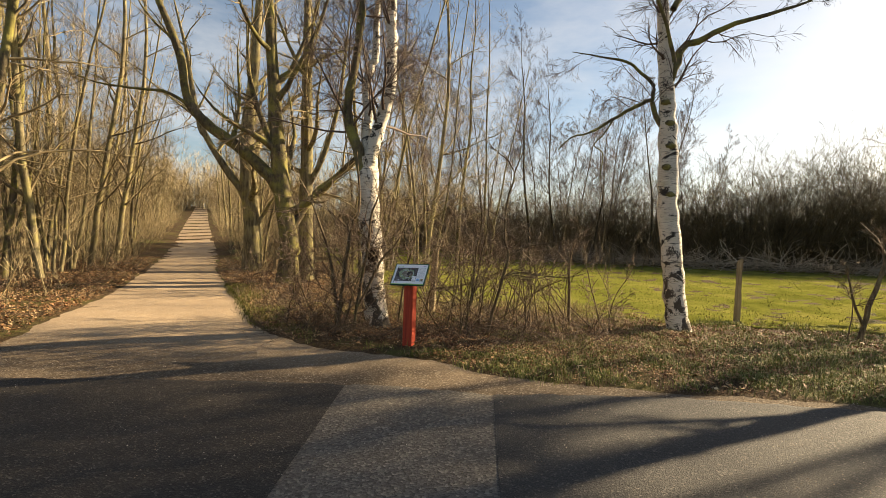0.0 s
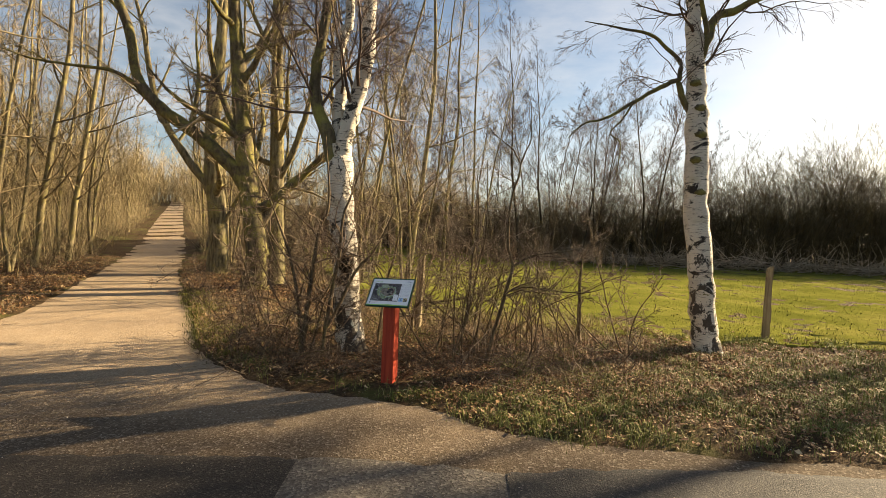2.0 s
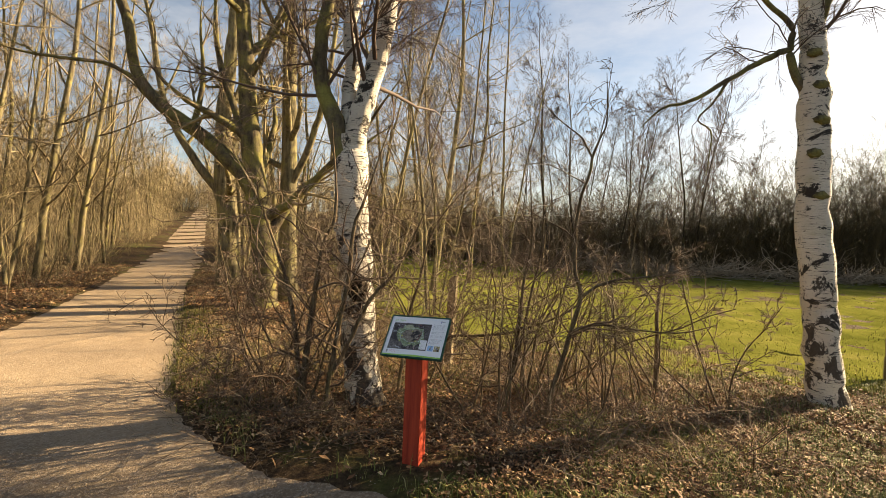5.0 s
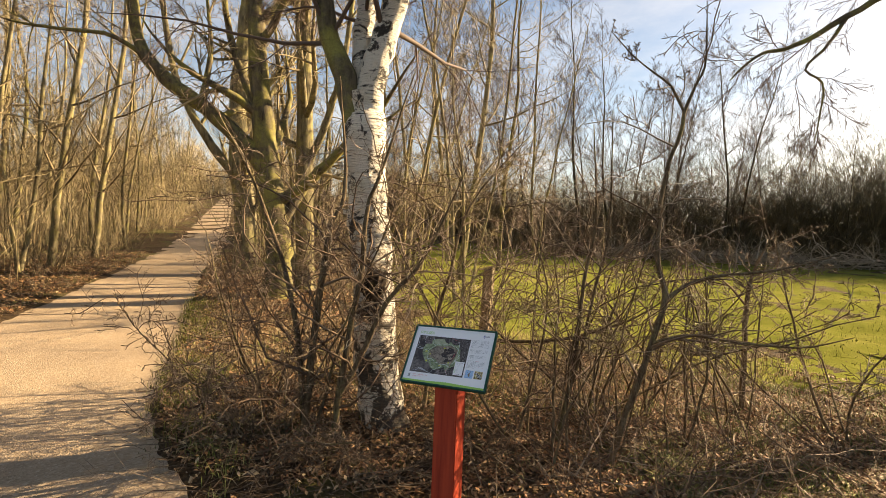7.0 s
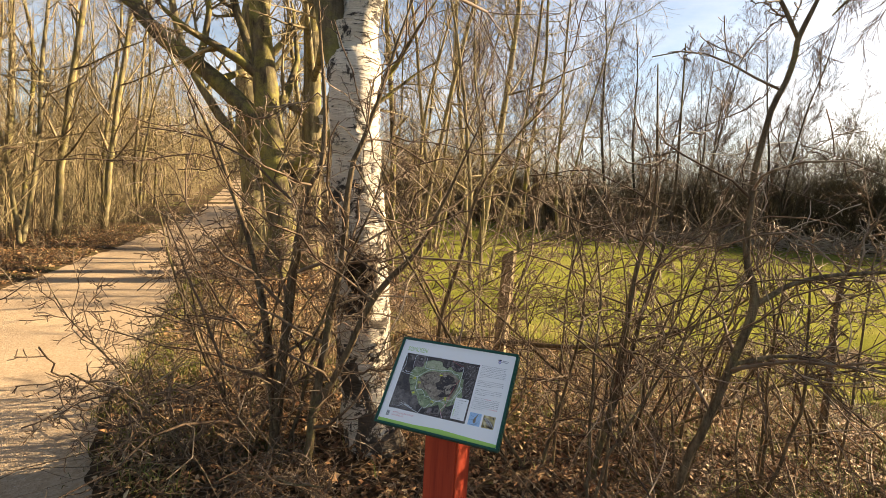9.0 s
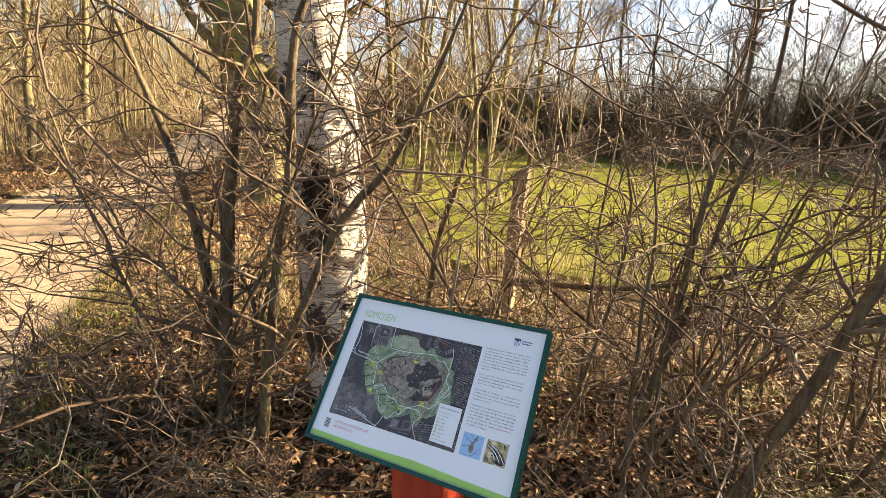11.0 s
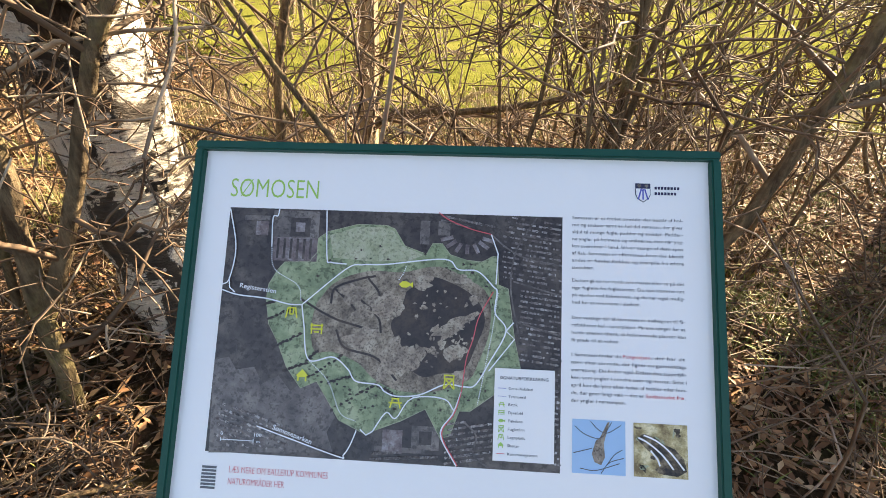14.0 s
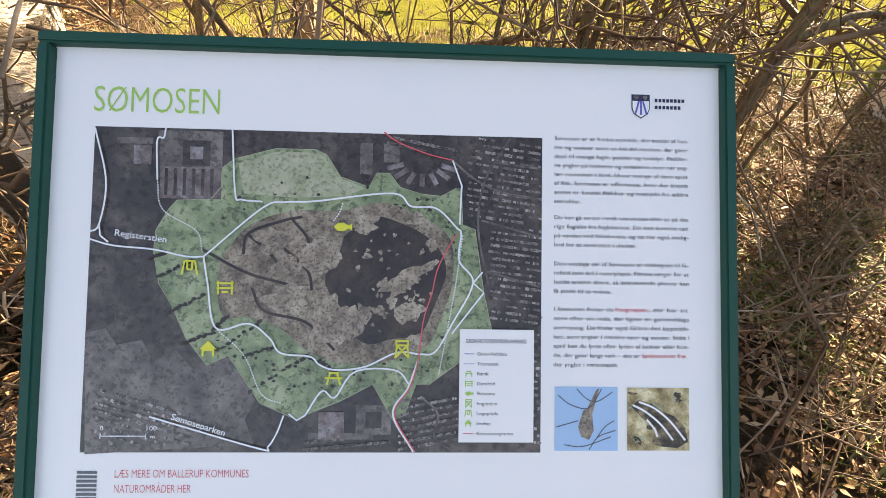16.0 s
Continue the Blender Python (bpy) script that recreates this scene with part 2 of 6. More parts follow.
def ripple(p, f, seed=0.0):
    """A cheap smooth noise in -1..1 for arrays of points."""
    x, y, z = (p[..., i] * f for i in range(3))
    return (np.sin(x * 1.7 + y * 2.3 + seed) + np.sin(y * 1.9 - z * 2.7 + 1.3 + seed) + np.sin(z * 1.3 + x * 3.1 + 2.1 - seed) + np.sin(x * 4.7 - y * 3.9 + z * 4.1 + seed)) / 4


def tubes(groups):
    """Tapered tubes round polylines (two sides: a thin strip, for the finest far twigs). groups: (points N,P,3; radii N,P; sides, roughness)."""
    VS, FS, at = [], [], 0
    for pts, rad, sides, rough in groups:
        if not len(pts):
            continue
        n, p, _ = pts.shape
        tan = norm(np.gradient(pts, axis=1))
        mean = norm(pts[:, -1] - pts[:, 0])
        ref = np.where(np.abs(mean[:, 2:3]) > 0.7, np.array([[1.0, 0, 0]]), np.array([[0, 0, 1.0]]))[:, None, :]
        u = norm(np.cross(tan, ref))
        v = np.cross(tan, u)
        a = np.arange(sides) * 2 * np.pi / sides
        ring = u[:, :, None, :] * np.cos(a)[None, None, :, None] + v[:, :, None, :] * np.sin(a)[None, None, :, None]
        r = rad[:, :, None, None]
        if rough:
            base = pts[:, :, None, :] + ring * r
            r = r * (1 + rough * (ripple(base, 9.0) + 0.6 * ripple(base, 23.0, 2.0)))[..., None]
        VS.append((pts[:, :, None, :] + ring * r).reshape(-1, 3))
        i = np.arange(n)[:, None, None] * (p * sides) + np.arange(p - 1)[None, :, None] * sides
        turn = np.arange(sides) if sides > 2 else np.arange(1)
        s, t = turn[None, None, :], ((turn + 1) % sides)[None, None, :]
        FS.append((np.stack([i + s, i + t, i + sides + t, i + sides + s], -1)).reshape(-1, 4) + at)
        at += n * p * sides
    return np.concatenate(VS), np.concatenate(FS)


def spline(points, n):
    """n points along a smooth curve through the given ones (rows may hold any number of values)."""
    q = np.array(points, dtype=float)
    q = np.vstack([2 * q[0] - q[1], q, 2 * q[-1] - q[-2]])
    t = np.linspace(0, len(q) - 3 - 1e-6, n)
    k = t.astype(int)
    f = (t - k)[:, None]
    a, b, c, d = q[k], q[k + 1], q[k + 2], q[k + 3]
    return 0.5 * (2 * b + (c - a) * f + (2 * a - 5 * b + 4 * c - d) * f**2 + (3 * b - a - 3 * c + d) * f**3)


def along(P, R, i, u):
    """Place, tangent and radius on polylines i at the fractions u."""
    k = P.shape[1] - 1
    f = np.clip(u, 0, 0.999) * k
    j = f.astype(int)
    w = (f - j)[:, None]
    a, b = P[i, j], P[i, j + 1]
    return a + (b - a) * w, norm(b - a), R[i, j] * (1 - w[:, 0]) + R[i, j + 1] * w[:, 0]


def sprout(rng, P, R, per, u0, u1, angle, length, npts, wander, up, ratio, tip, shrink=0.5, relative=True, flat=0.0):
    """Side branches on polylines: per each, between the fractions u0 and u1, at that angle (degrees)."""
    n = len(P)
    i = np.repeat(np.arange(n), per)
    u = rng.uniform(u0, u1, len(i))
    q, t, r = along(P, R, i, u)
    side = rng.normal(size=(len(i), 3)) * np.array([1, 1, 1 - flat])
    side = norm(side - t * np.sum(side * t, 1, keepdims=True))
    a = np.radians(rng.normal(angle, angle * 0.22, len(i)))[:, None]
    d = norm(t * np.cos(a) + side * np.sin(a))
    size = np.linalg.norm(np.diff(P, axis=1), axis=2).sum(1)[i] if relative else 1.0
    L = length * size * (1 - shrink * (u - u0) / max(u1 - u0, 1e-6)) * rng.uniform(0.55, 1.25, len(i))
    pts = [q]
    for _ in range(npts - 1):
        d = norm(d + rng.normal(size=d.shape) * wander + np.array([0, 0, up]))
        pts.append(pts[-1] + d * (L / (npts - 1))[:, None])
    r0 = np.maximum(r * ratio, tip)
    return np.stack(pts, 1), r0[:, None] * np.linspace(1, 0, npts)[None, :] + tip * np.linspace(0, 1, npts)[None, :]


def stems(rng, base, n, spread, lean, length, r, npts, wander, up, tip=0.002):
    """Upright stems round a base."""
    q = np.array(base) + np.column_stack([rng.normal(0, spread, n), rng.normal(0, spread, n), np.zeros(n)])
    az = rng.uniform(0, 2 * np.pi, n)
    a = np.radians(np.abs(rng.normal(lean, lean * 0.4, n)))
    d = np.column_stack([np.sin(a) * np.cos(az), np.sin(a) * np.sin(az), np.cos(a)])
    L = length * rng.uniform(0.6, 1.15, n)
    pts = [q - d * 0.05]
    for _ in range(npts - 1):
        d = norm(d + rng.normal(size=d.shape) * wander + np.array([0, 0, up]))
        pts.append(pts[-1] + d * (L / (npts - 1))[:, None])
    r0 = r * rng.uniform(0.6, 1.2, n)
    return np.stack(pts, 1), r0[:, None] * np.linspace(1, 0, npts)[None, :] ** 0.8 + tip * np.linspace(0, 1, npts)[None, :]


def one(points, n):
    """A single polyline with radii from (x, y, z, r) points, resampled."""
    q = spline(points, n)
    w = np.minimum(0.35 * q[:, 3:4], 0.02)
    kink = np.stack([ripple(q[:, :3], 5.0, s) + 0.6 * ripple(q[:, :3], 13.0, s) for s in (0.0, 2.0, 4.0)], -1)
    return (q[:, :3] + kink * w)[None], np.maximum(q[None, :, 3] * (1 + 0.10 * ripple(q[:, :3], 7.0, 5.0)), 0.002)


# ---- ground ----
def rise(x, y):
    d = np.maximum(y - 20, 0)
    w = np.clip((4 - x) / 10, 0, 1)
    return 0.078 * d * d / (d + 8) * w * w * (3 - 2 * w) * np.clip(1 - (d - 90) / 200, 0.4, 1)


RIGHT_EDGE = [(14, 5.0), (6, 5.0), (2.6, 5.05), (0.94, 5.18), (0.35, 5.5), (-0.32, 5.74), (-1.2, 5.9), (-2.06, 6.39), (-2.75, 7.13), (-3.4, 8.1), (-4.7, 10.1), (-8.05, 15.1), (-12.3, 22.3), (-18.5, 32.2), (-31, 52), (-49, 81), (-74, 121)]
LEFT_EDGE = [(14, 3.0), (6, 3.0), (2.6, 3.0), (-0.5, 2.8), (-2.0, 2.6), (-3.5, 2.6), (-4.7, 2.8), (-4.9, 4.0), (-4.9, 5.2), (-5.6, 6.65), (-7.1, 9.6), (-9.7, 13.9), (-14.3, 21.2), (-20.5, 31.1), (-33, 51), (-51, 80), (-76, 120)]
edge_r, edge_l = spline(RIGHT_EDGE, 400), spline(LEFT_EDGE, 400)


def edge_distance(x, y, line):
    """Signed distance to the path's edge line: positive on its right-hand side, seen up the path."""
    p = np.stack([np.asarray(x, float).ravel(), np.asarray(y, float).ravel()], 1)
    out = np.empty(len(p))
    for a in range(0, len(p), 4000):
        d = p[a : a + 4000, None, :] - line[None, :, :]
        k = np.minimum((d**2).sum(2).argmin(1), len(line) - 2)
        s = line[k + 1] - line[k]
        e = p[a : a + 4000] - line[k]
        out[a : a + 4000] = (e[:, 0] * s[:, 1] - e[:, 1] * s[:, 0]) / np.maximum(np.linalg.norm(s, axis=1), 1e-6)
    return out.reshape(np.shape(x))


def stretch(a, b, fine, far):
    """Grid lines: fine between a and b, then ever wider out to -far and far."""
    out, step, v = list(np.arange(a, b, fine)), fine, 0
    lo, hi = [], []
    v, step = a, fine
    while v > -far:
        step *= 1.13
        v -= step
        lo.append(v)
    v, step = b, fine
    while v < far:
        step *= 1.13
        v += step
        hi.append(v)
    return np.array(lo[::-1] + out + hi)


def grid_faces(nx, ny):
    i = np.arange(ny - 1)[:, None] * nx + np.arange(nx - 1)[None, :]
    return np.stack([i, i + 1, i + nx + 1, i + nx], -1).reshape(-1, 4)


gx, gy = np.meshgrid(stretch(-8, 7, 0.12, 900), stretch(3, 12, 0.12, 900))
g_r, g_l = edge_distance(gx, gy, edge_r), edge_distance(gx, gy, edge_l)


def verge_height(x, y, dr, dl):
    """Ground height off the path: low bumps that fade in from the edge."""
    off = np.maximum(dr, -dl)
    w = np.clip(off / 0.5, 0, 1) * np.clip(40 - np.hypot(x, y), 0, 1)
    p = np.stack([x, y, np.zeros_like(x)], -1)
    return rise(x, y) + -0.03 + 0.046 * np.clip((off + 0.32) / 0.45, 0, 1) + w * (0.035 + 0.03 * ripple(p, 1.7) + 0.026 * ripple(p, 6.0, 1.0))


def ground_z(x, y):
    x, y = np.asarray(x, float), np.asarray(y, float)
    return verge_height(x, y, edge_distance(x, y, edge_r), edge_distance(x, y, edge_l))


gz = verge_height(gx, gy, g_r, g_l)
gz = np.where((gy < 5.0) & (gx > -7), np.minimum(gz, -0.03), gz)
ground = np_part("ground", (np.stack([gx, gy, gz], -1).reshape(-1, 3), grid_faces(gx.shape[1], gx.shape[0])), M_SOIL)
tagged(ground, "brown woodland soil with leaf litter and moss", "ground", kind="structure")

ROWS_ACROSS = 40
er, el = spline(RIGHT_EDGE, 500), spline(LEFT_EDGE, 500)
nz = np.stack([er[:, 0], er[:, 1], np.zeros(500)], -1)
er = er + np.stack([ripple(nz, 3.0), ripple(nz, 4.1, 2.0)], -1) * 0.06
nz = np.stack([el[:, 0], el[:, 1], np.zeros(500)], -1)
el = el + np.stack([ripple(nz, 2.2), ripple(nz, 3.4, 1.0)], -1) * 0.09
w = np.linspace(0, 1, ROWS_ACROSS)[None, :, None]
strip = el[:, None, :] * (1 - w) + er[:, None, :] * w
sz = rise(strip[..., 0], strip[..., 1]) + 0.012 * ripple(np.dstack([strip, np.zeros(strip.shape[:2])]), 1.1) + 0.004
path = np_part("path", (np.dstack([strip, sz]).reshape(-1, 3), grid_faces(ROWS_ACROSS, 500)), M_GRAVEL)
tagged(path, "tan gravel footpath crossed by long tree shadows", "path", kind="structure")


def slab(name, far_edge, near_y, mat, z, label, cols=120, rows=50):
    """A sheet of road surface between a far edge (a line of x, y) and near_y, with a crumbled edge."""
    top = spline(far_edge, cols)
    p3 = np.column_stack([top, np.zeros(cols)])
    top = top + np.column_stack([0.01 * ripple(p3, 9.0), 0.035 * ripple(p3, 5.0, 1.0) + 0.02 * ripple(p3, 17.0)])
    f = np.linspace(0, 1, rows)[:, None] ** 1.5
    low = np.column_stack([np.linspace(*near_y[0], cols), np.full(cols, near_y[1])])
    pts = low[None] * f[..., None] + top[None] * (1 - f[..., None])
    zz = np.full(pts.shape[:2], z)
    zz[0] -= 0.02
    V = np.dstack([pts, zz + 0.006 * ripple(np.dstack([pts, zz]), 0.9)]).reshape(-1, 3)
    return tagged(np_part(name, (V, grid_faces(cols, rows)[:, ::-1]), mat), label, "road", kind="structure")


slab("road", [(0.78, 4.56), (1.6, 4.72), (2.6, 4.82), (4.4, 4.8), (9, 4.75), (40, 4.6)], ((0.92, 40), -9), M_TAR, 0.031, "smooth dark grey asphalt road, damp in the shade")
slab("road_patch", [(-0.60, 4.58), (0.0, 4.62), (0.4, 4.6), (0.80, 4.57)], ((0.52, 0.94), -9), M_CHIP, 0.026, "worn pale chip-sealed patch in the road", 40)
slab("road_side", [(-40, 3.2), (-9, 3.5), (-5, 3.9), (-2.6, 4.3), (-1.2, 4.5), (-0.565, 4.55)], ((-40, 0.54), -9), M_OLD, 0.031, "dusty dark asphalt beside the gravel path")

# ---- meadow ----
MEADOW_LEFT = lambda y: -1.2 - 0.42 * (y - 9.0)
mu, mv = np.meshgrid(np.linspace(0, 1, 160), np.linspace(0, 1, 90) ** 1.5)
my = 8.9 + mv * 23.0
mx = MEADOW_LEFT(my) + mu**1.2 * (46.0 - MEADOW_LEFT(my))
p3 = np.stack([mx, my, 0 * mx], -1)
my = my + 0.9 * np.clip((3.0 - mx) / 2.5, 0, 1) * (1 - mv) + (0.25 * ripple(p3, 2.0) + 0.15 * ripple(p3, 5.0, 2.0)) * (1 - mv)
mz = ground_z(mx, my) + 0.02 + 0.03 * ripple(p3, 0.8) + 0.012 * ripple(p3, 3.0)
mz = np.where((mu < 0.002) | (mv < 0.001), mz - 0.06, mz)
meadow = np_part("meadow", (np.stack([mx, my, mz], -1).reshape(-1, 3), grid_faces(160, 90)), M_MEADOW)
tagged(meadow, "bright green mown meadow in low sun", "meadow", kind="structure")


def blades(rng, x, y, z, h, wide, bend, mat, name, label):
    """Many thin bent blades as one piece of stuff."""
    open_ = ~bare_floor(x, y) | (rng.uniform(0, 1, len(x)) < 0.06)
    x, y, z, h = x[open_], y[open_], z[open_], h[open_]
    n = len(x)
    az, lean = rng.uniform(0, 2 * np.pi, n), rng.uniform(0.1, 1.0, n) * bend
    side = np.stack([-np.sin(az), np.cos(az), 0 * az], -1) * (wide * rng.uniform(0.6, 1.3, n))[:, None]
    out = np.stack([np.cos(az), np.sin(az), 0 * az], -1)
    root = np.stack([x, y, z], -1)
    up = np.array([0, 0, 1.0])
    mid = root + (h * 0.6)[:, None] * (up + out * (lean * 0.5)[:, None])
    tip = root + h[:, None] * (up * (1 - 0.35 * lean)[:, None] + out * lean[:, None])
    V = np.stack([root - side, root + side, mid + side * 0.7, mid - side * 0.7, tip + side * 0.1, tip - side * 0.1], 1).reshape(-1, 3)
    i = np.arange(n)[:, None] * 6
    F = np.concatenate([i + np.array([[0, 1, 2, 3]]), i + np.array([[3, 2, 4, 5]])])
    return tagged(np_part(name, (V, F), mat), label, "grass", kind="stuff")


def bare_floor(x, y):
    """The leaf-strewn ground under the shrubs about the sign, where no grass grows."""
    return ((x > -1.5) & (x < 0.9 + 0.15 * np.sin(7 * y)) & (y > 5.95 + 0.1 * np.sin(9 * x)) & (y < 7.7)) | ((x > -2.4) & (x <= -1.5) & (y > 7.0) & (y < 7.7))


def littered(rng, n, where):
    """n random places in the box where = (x0, x1, y0, y1) that lie off the path and road."""
    x, y = rng.uniform(where[0], where[1], n), rng.uniform(where[2], where[3], n)
    dr, dl = edge_distance(x, y, edge_r), edge_distance(x, y, edge_l)
    ok = ((dr > 0.02) & (y > 4.9)) | ((dl < -0.05) & (y > 3.5))
    return x[ok], y[ok], verge_height(x[ok], y[ok], dr[ok], dl[ok])


# ---- information sign ----
BOARD = Matrix.Translation((-0.2673, 6.0908, 0.9337)) @ Matrix.Rotation(radians(-15.33), 4, "Z") @ Matrix.Rotation(radians(50.6), 4, "X") @ Matrix.Rotation(radians(2.5), 4, "Z")
BW, BH = 0.440, 0.3157


def paint(name, c, rough=0.35, spec=0.5, scale=6.0, amount=0.12):
    k = Mat(name, rough, spec)
    dirt = k.ramp(k.noise(scale, 6, 0.7), (0.45, 0.0), (0.8, amount))
    k.bump(k.noise(90, 3), 0.12, 0.002)
    return k.colour(k.mix(dirt, c, (0.25, 0.22, 0.17)))


M_FRAME = paint("dark_green_lacquer", (0.006, 0.07, 0.052), 0.5, 0.25, 6.0, 0.05)
M_PANEL = paint("white_print_sheet", (0.88, 0.865, 0.87), 0.22, 0.5, 3.0, 0.04)
M_INK = paint("grey_ink", (0.10, 0.10, 0.115), 0.2)
M_LIME = paint("lime_ink", (0.36, 0.60, 0.12), 0.2)
M_REDINK = paint("red_ink", (0.70, 0.12, 0.14), 0.2)
M_WHITE = paint("white_ink", (0.82, 0.84, 0.88), 0.2)
M_YELLOW = paint("yellow_ink", (0.72, 0.70, 0.06), 0.2)
M_NAVY = paint("navy_ink", (0.03, 0.03, 0.08), 0.2)
M_BLUE = paint("blue_ink", (0.12, 0.13, 0.48), 0.2)
M_SKYBLUE = paint("sky_blue_ink", (0.36, 0.56, 0.82), 0.2)


def red_wood():
    k = Mat("red_stained_wood", 0.6, 0.3)
    grain = k.noise(30, 6, 0.65, k.scaled(1, 1, 0.06))
    col = k.ramp(grain, (0.3, (0.22, 0.022, 0.010)), (0.55, (0.38, 0.046, 0.02)), (0.8, (0.50, 0.08, 0.03)))
    k.bump(grain, 0.5, 0.006)
    return k.colour(k.mix(k.ramp(k.noise(5, 6, 0.7), (0.6, 0.0), (0.8, 0.4)), col, (0.16, 0.05, 0.03)))


def aerial(name, a, b, c, scale, speck=0.5):
    k = Mat(name, 0.2, 0.5)
    col = k.ramp(k.noise(scale, 8, 0.72), (0.38, a), (0.5, b), (0.62, c))
    dots = k.ramp(k.noise(scale * 7, 4, 0.65), (0.52, 0.0), (0.60, speck))
    return k.colour(k.mix(dots, col, tuple(v * 0.35 for v in a)))


M_MAP = aerial("aerial_fields", (0.046, 0.038, 0.038), (0.074, 0.060, 0.056), (0.135, 0.112, 0.098), 26, 0.5)
M_PARK = aerial("aerial_green", (0.17, 0.215, 0.12), (0.27, 0.33, 0.185), (0.40, 0.44, 0.27), 38, 0.65)
M_BOG = aerial("aerial_bog", (0.11, 0.086, 0.066), (0.25, 0.20, 0.15), (0.42, 0.35, 0.265), 70, 0.6)
M_POND = aerial("aerial_water", (0.034, 0.028, 0.028), (0.05, 0.039, 0.036), (0.085, 0.062, 0.048), 30, 0.3)
M_ISLE = aerial("aerial_reeds", (0.19, 0.15, 0.12), (0.33, 0.265, 0.205), (0.48, 0.41, 0.32), 80, 0.7)
M_MEAD = aerial("aerial_meadow", (0.30, 0.33, 0.20), (0.40, 0.42, 0.28), (0.50, 0.49, 0.36), 60, 0.5)
M_ROOF = aerial("aerial_roofs", (0.12, 0.09, 0.095), (0.20, 0.155, 0.15), (0.34, 0.31, 0.32), 50, 0.4)
M_TOWN = aerial("aerial_streets", (0.10, 0.085, 0.082), (0.165, 0.14, 0.13), (0.25, 0.215, 0.195), 40, 0.55)
M_REEDS = aerial("photo_of_reeds", (0.20, 0.14, 0.06), (0.48, 0.38, 0.18), (0.80, 0.70, 0.44), 60, 0.3)
M_FROG_DARK = aerial("frog_photo_dark", (0.02, 0.015, 0.01), (0.10, 0.07, 0.04), (0.40, 0.31, 0.18), 70, 0.6)
_k = Mat("aerial_houses", 0.2, 0.5)
M_HOUSE = _k.colour(_k.ramp(_k.island(), (0.0, (0.05, 0.045, 0.045)), (0.35, (0.16, 0.13, 0.125)), (0.75, (0.30, 0.26, 0.25)), (1.0, (0.52, 0.48, 0.46))))
M_RED = red_wood()

sign = thing("information_sign", Matrix.Translation((-0.26, 6.14, 0)), "red wooden post with tilted dark green information board", "sign")


def under_sign(ob, m=None):
    """Hang a mesh that is made in world (or board) coordinates under the sign."""
    ob.matrix_parent_inverse = sign.matrix_basis.inverted()
    if m is not None:
        ob.matrix_basis = m
    return ob


def bevel_box(sx, sy, sz, bevel, centre=(0, 0, 0)):
    bm = bmesh.new()
    bmesh.ops.create_cube(bm, size=1.0, matrix=Matrix.Translation(centre) @ Matrix.Diagonal((sx, sy, sz, 1)))
    bmesh.ops.bevel(bm, geom=bm.edges[:], offset=bevel, segments=2, affect="EDGES")
    return bm


bm = bevel_box(0.122, 0.122, 0.98, 0.006, (0, 0, 0.44))
plane_n = (BOARD.to_3x3() @ Vector((0, 0, 1))).normalized()
post_m = Matrix.Translation((-0.258, 6.135, 0)) @ Matrix.Rotation(radians(-15.3), 4, "Z")
for v in bm.verts:
    if v.co.z > 0.5:
        q = post_m @ v.co
        limit = BOARD.translation.z - 0.028 - ((q.x - BOARD.translation.x) * plane_n.x + (q.y - BOARD.translation.y) * plane_n.y) / plane_n.z
        v.co.z = limit - 0.003
under_sign(part("post", bm, M_RED, sign, "square post in worn red stain"), post_m)
bm = bevel_box(BW, BH, 0.018, 0.004, (0, 0, -0.012))
board = under_sign(part("board", bm, M_FRAME, sign, "dark green metal backing board"), BOARD)
for name, sx, sy, cx, cy in (("frame_rail", BW, 0.0075, 0, BH / 2 - 0.00375), ("frame_rail", BW, 0.0075, 0, -BH / 2 + 0.00375), ("frame_rail", 0.0075, BH - 0.015, -BW / 2 + 0.00375, 0), ("frame_rail", 0.0075, BH - 0.015, BW / 2 - 0.00375, 0)):
    rail = part(name, bevel_box(sx, sy, 0.012, 0.0012, (cx, cy, 0.002)), M_FRAME, board)
sheet = part("print_sheet", bevel_box(BW - 0.013, BH - 0.013, 0.002, 0.0004, (0, 0, 0.0)), M_PANEL, sign, "white printed sheet with map and text")
under_sign(sheet, BOARD)


def flat(outline, z, t=0.0001):
    """A thin printed patch from an outline in millimetres of the board."""
    bm = bmesh.new()
    f = bm.faces.new([bm.verts.new((x / 1000, y / 1000, z)) for x, y in outline])
    bmesh.ops.triangulate(bm, faces=[f])
    for f in bm.faces:
        if f.normal.z < 0:
            f.normal_flip()
    return bm


def box_outline(x0, y0, x1, y1):
    return [(x0, y0), (x1, y0), (x1, y1), (x0, y1)]


def printed(name, outline, mat, layer):
    return part(name, flat(outline, 0.0011 + 0.00022 * layer), mat, sheet)


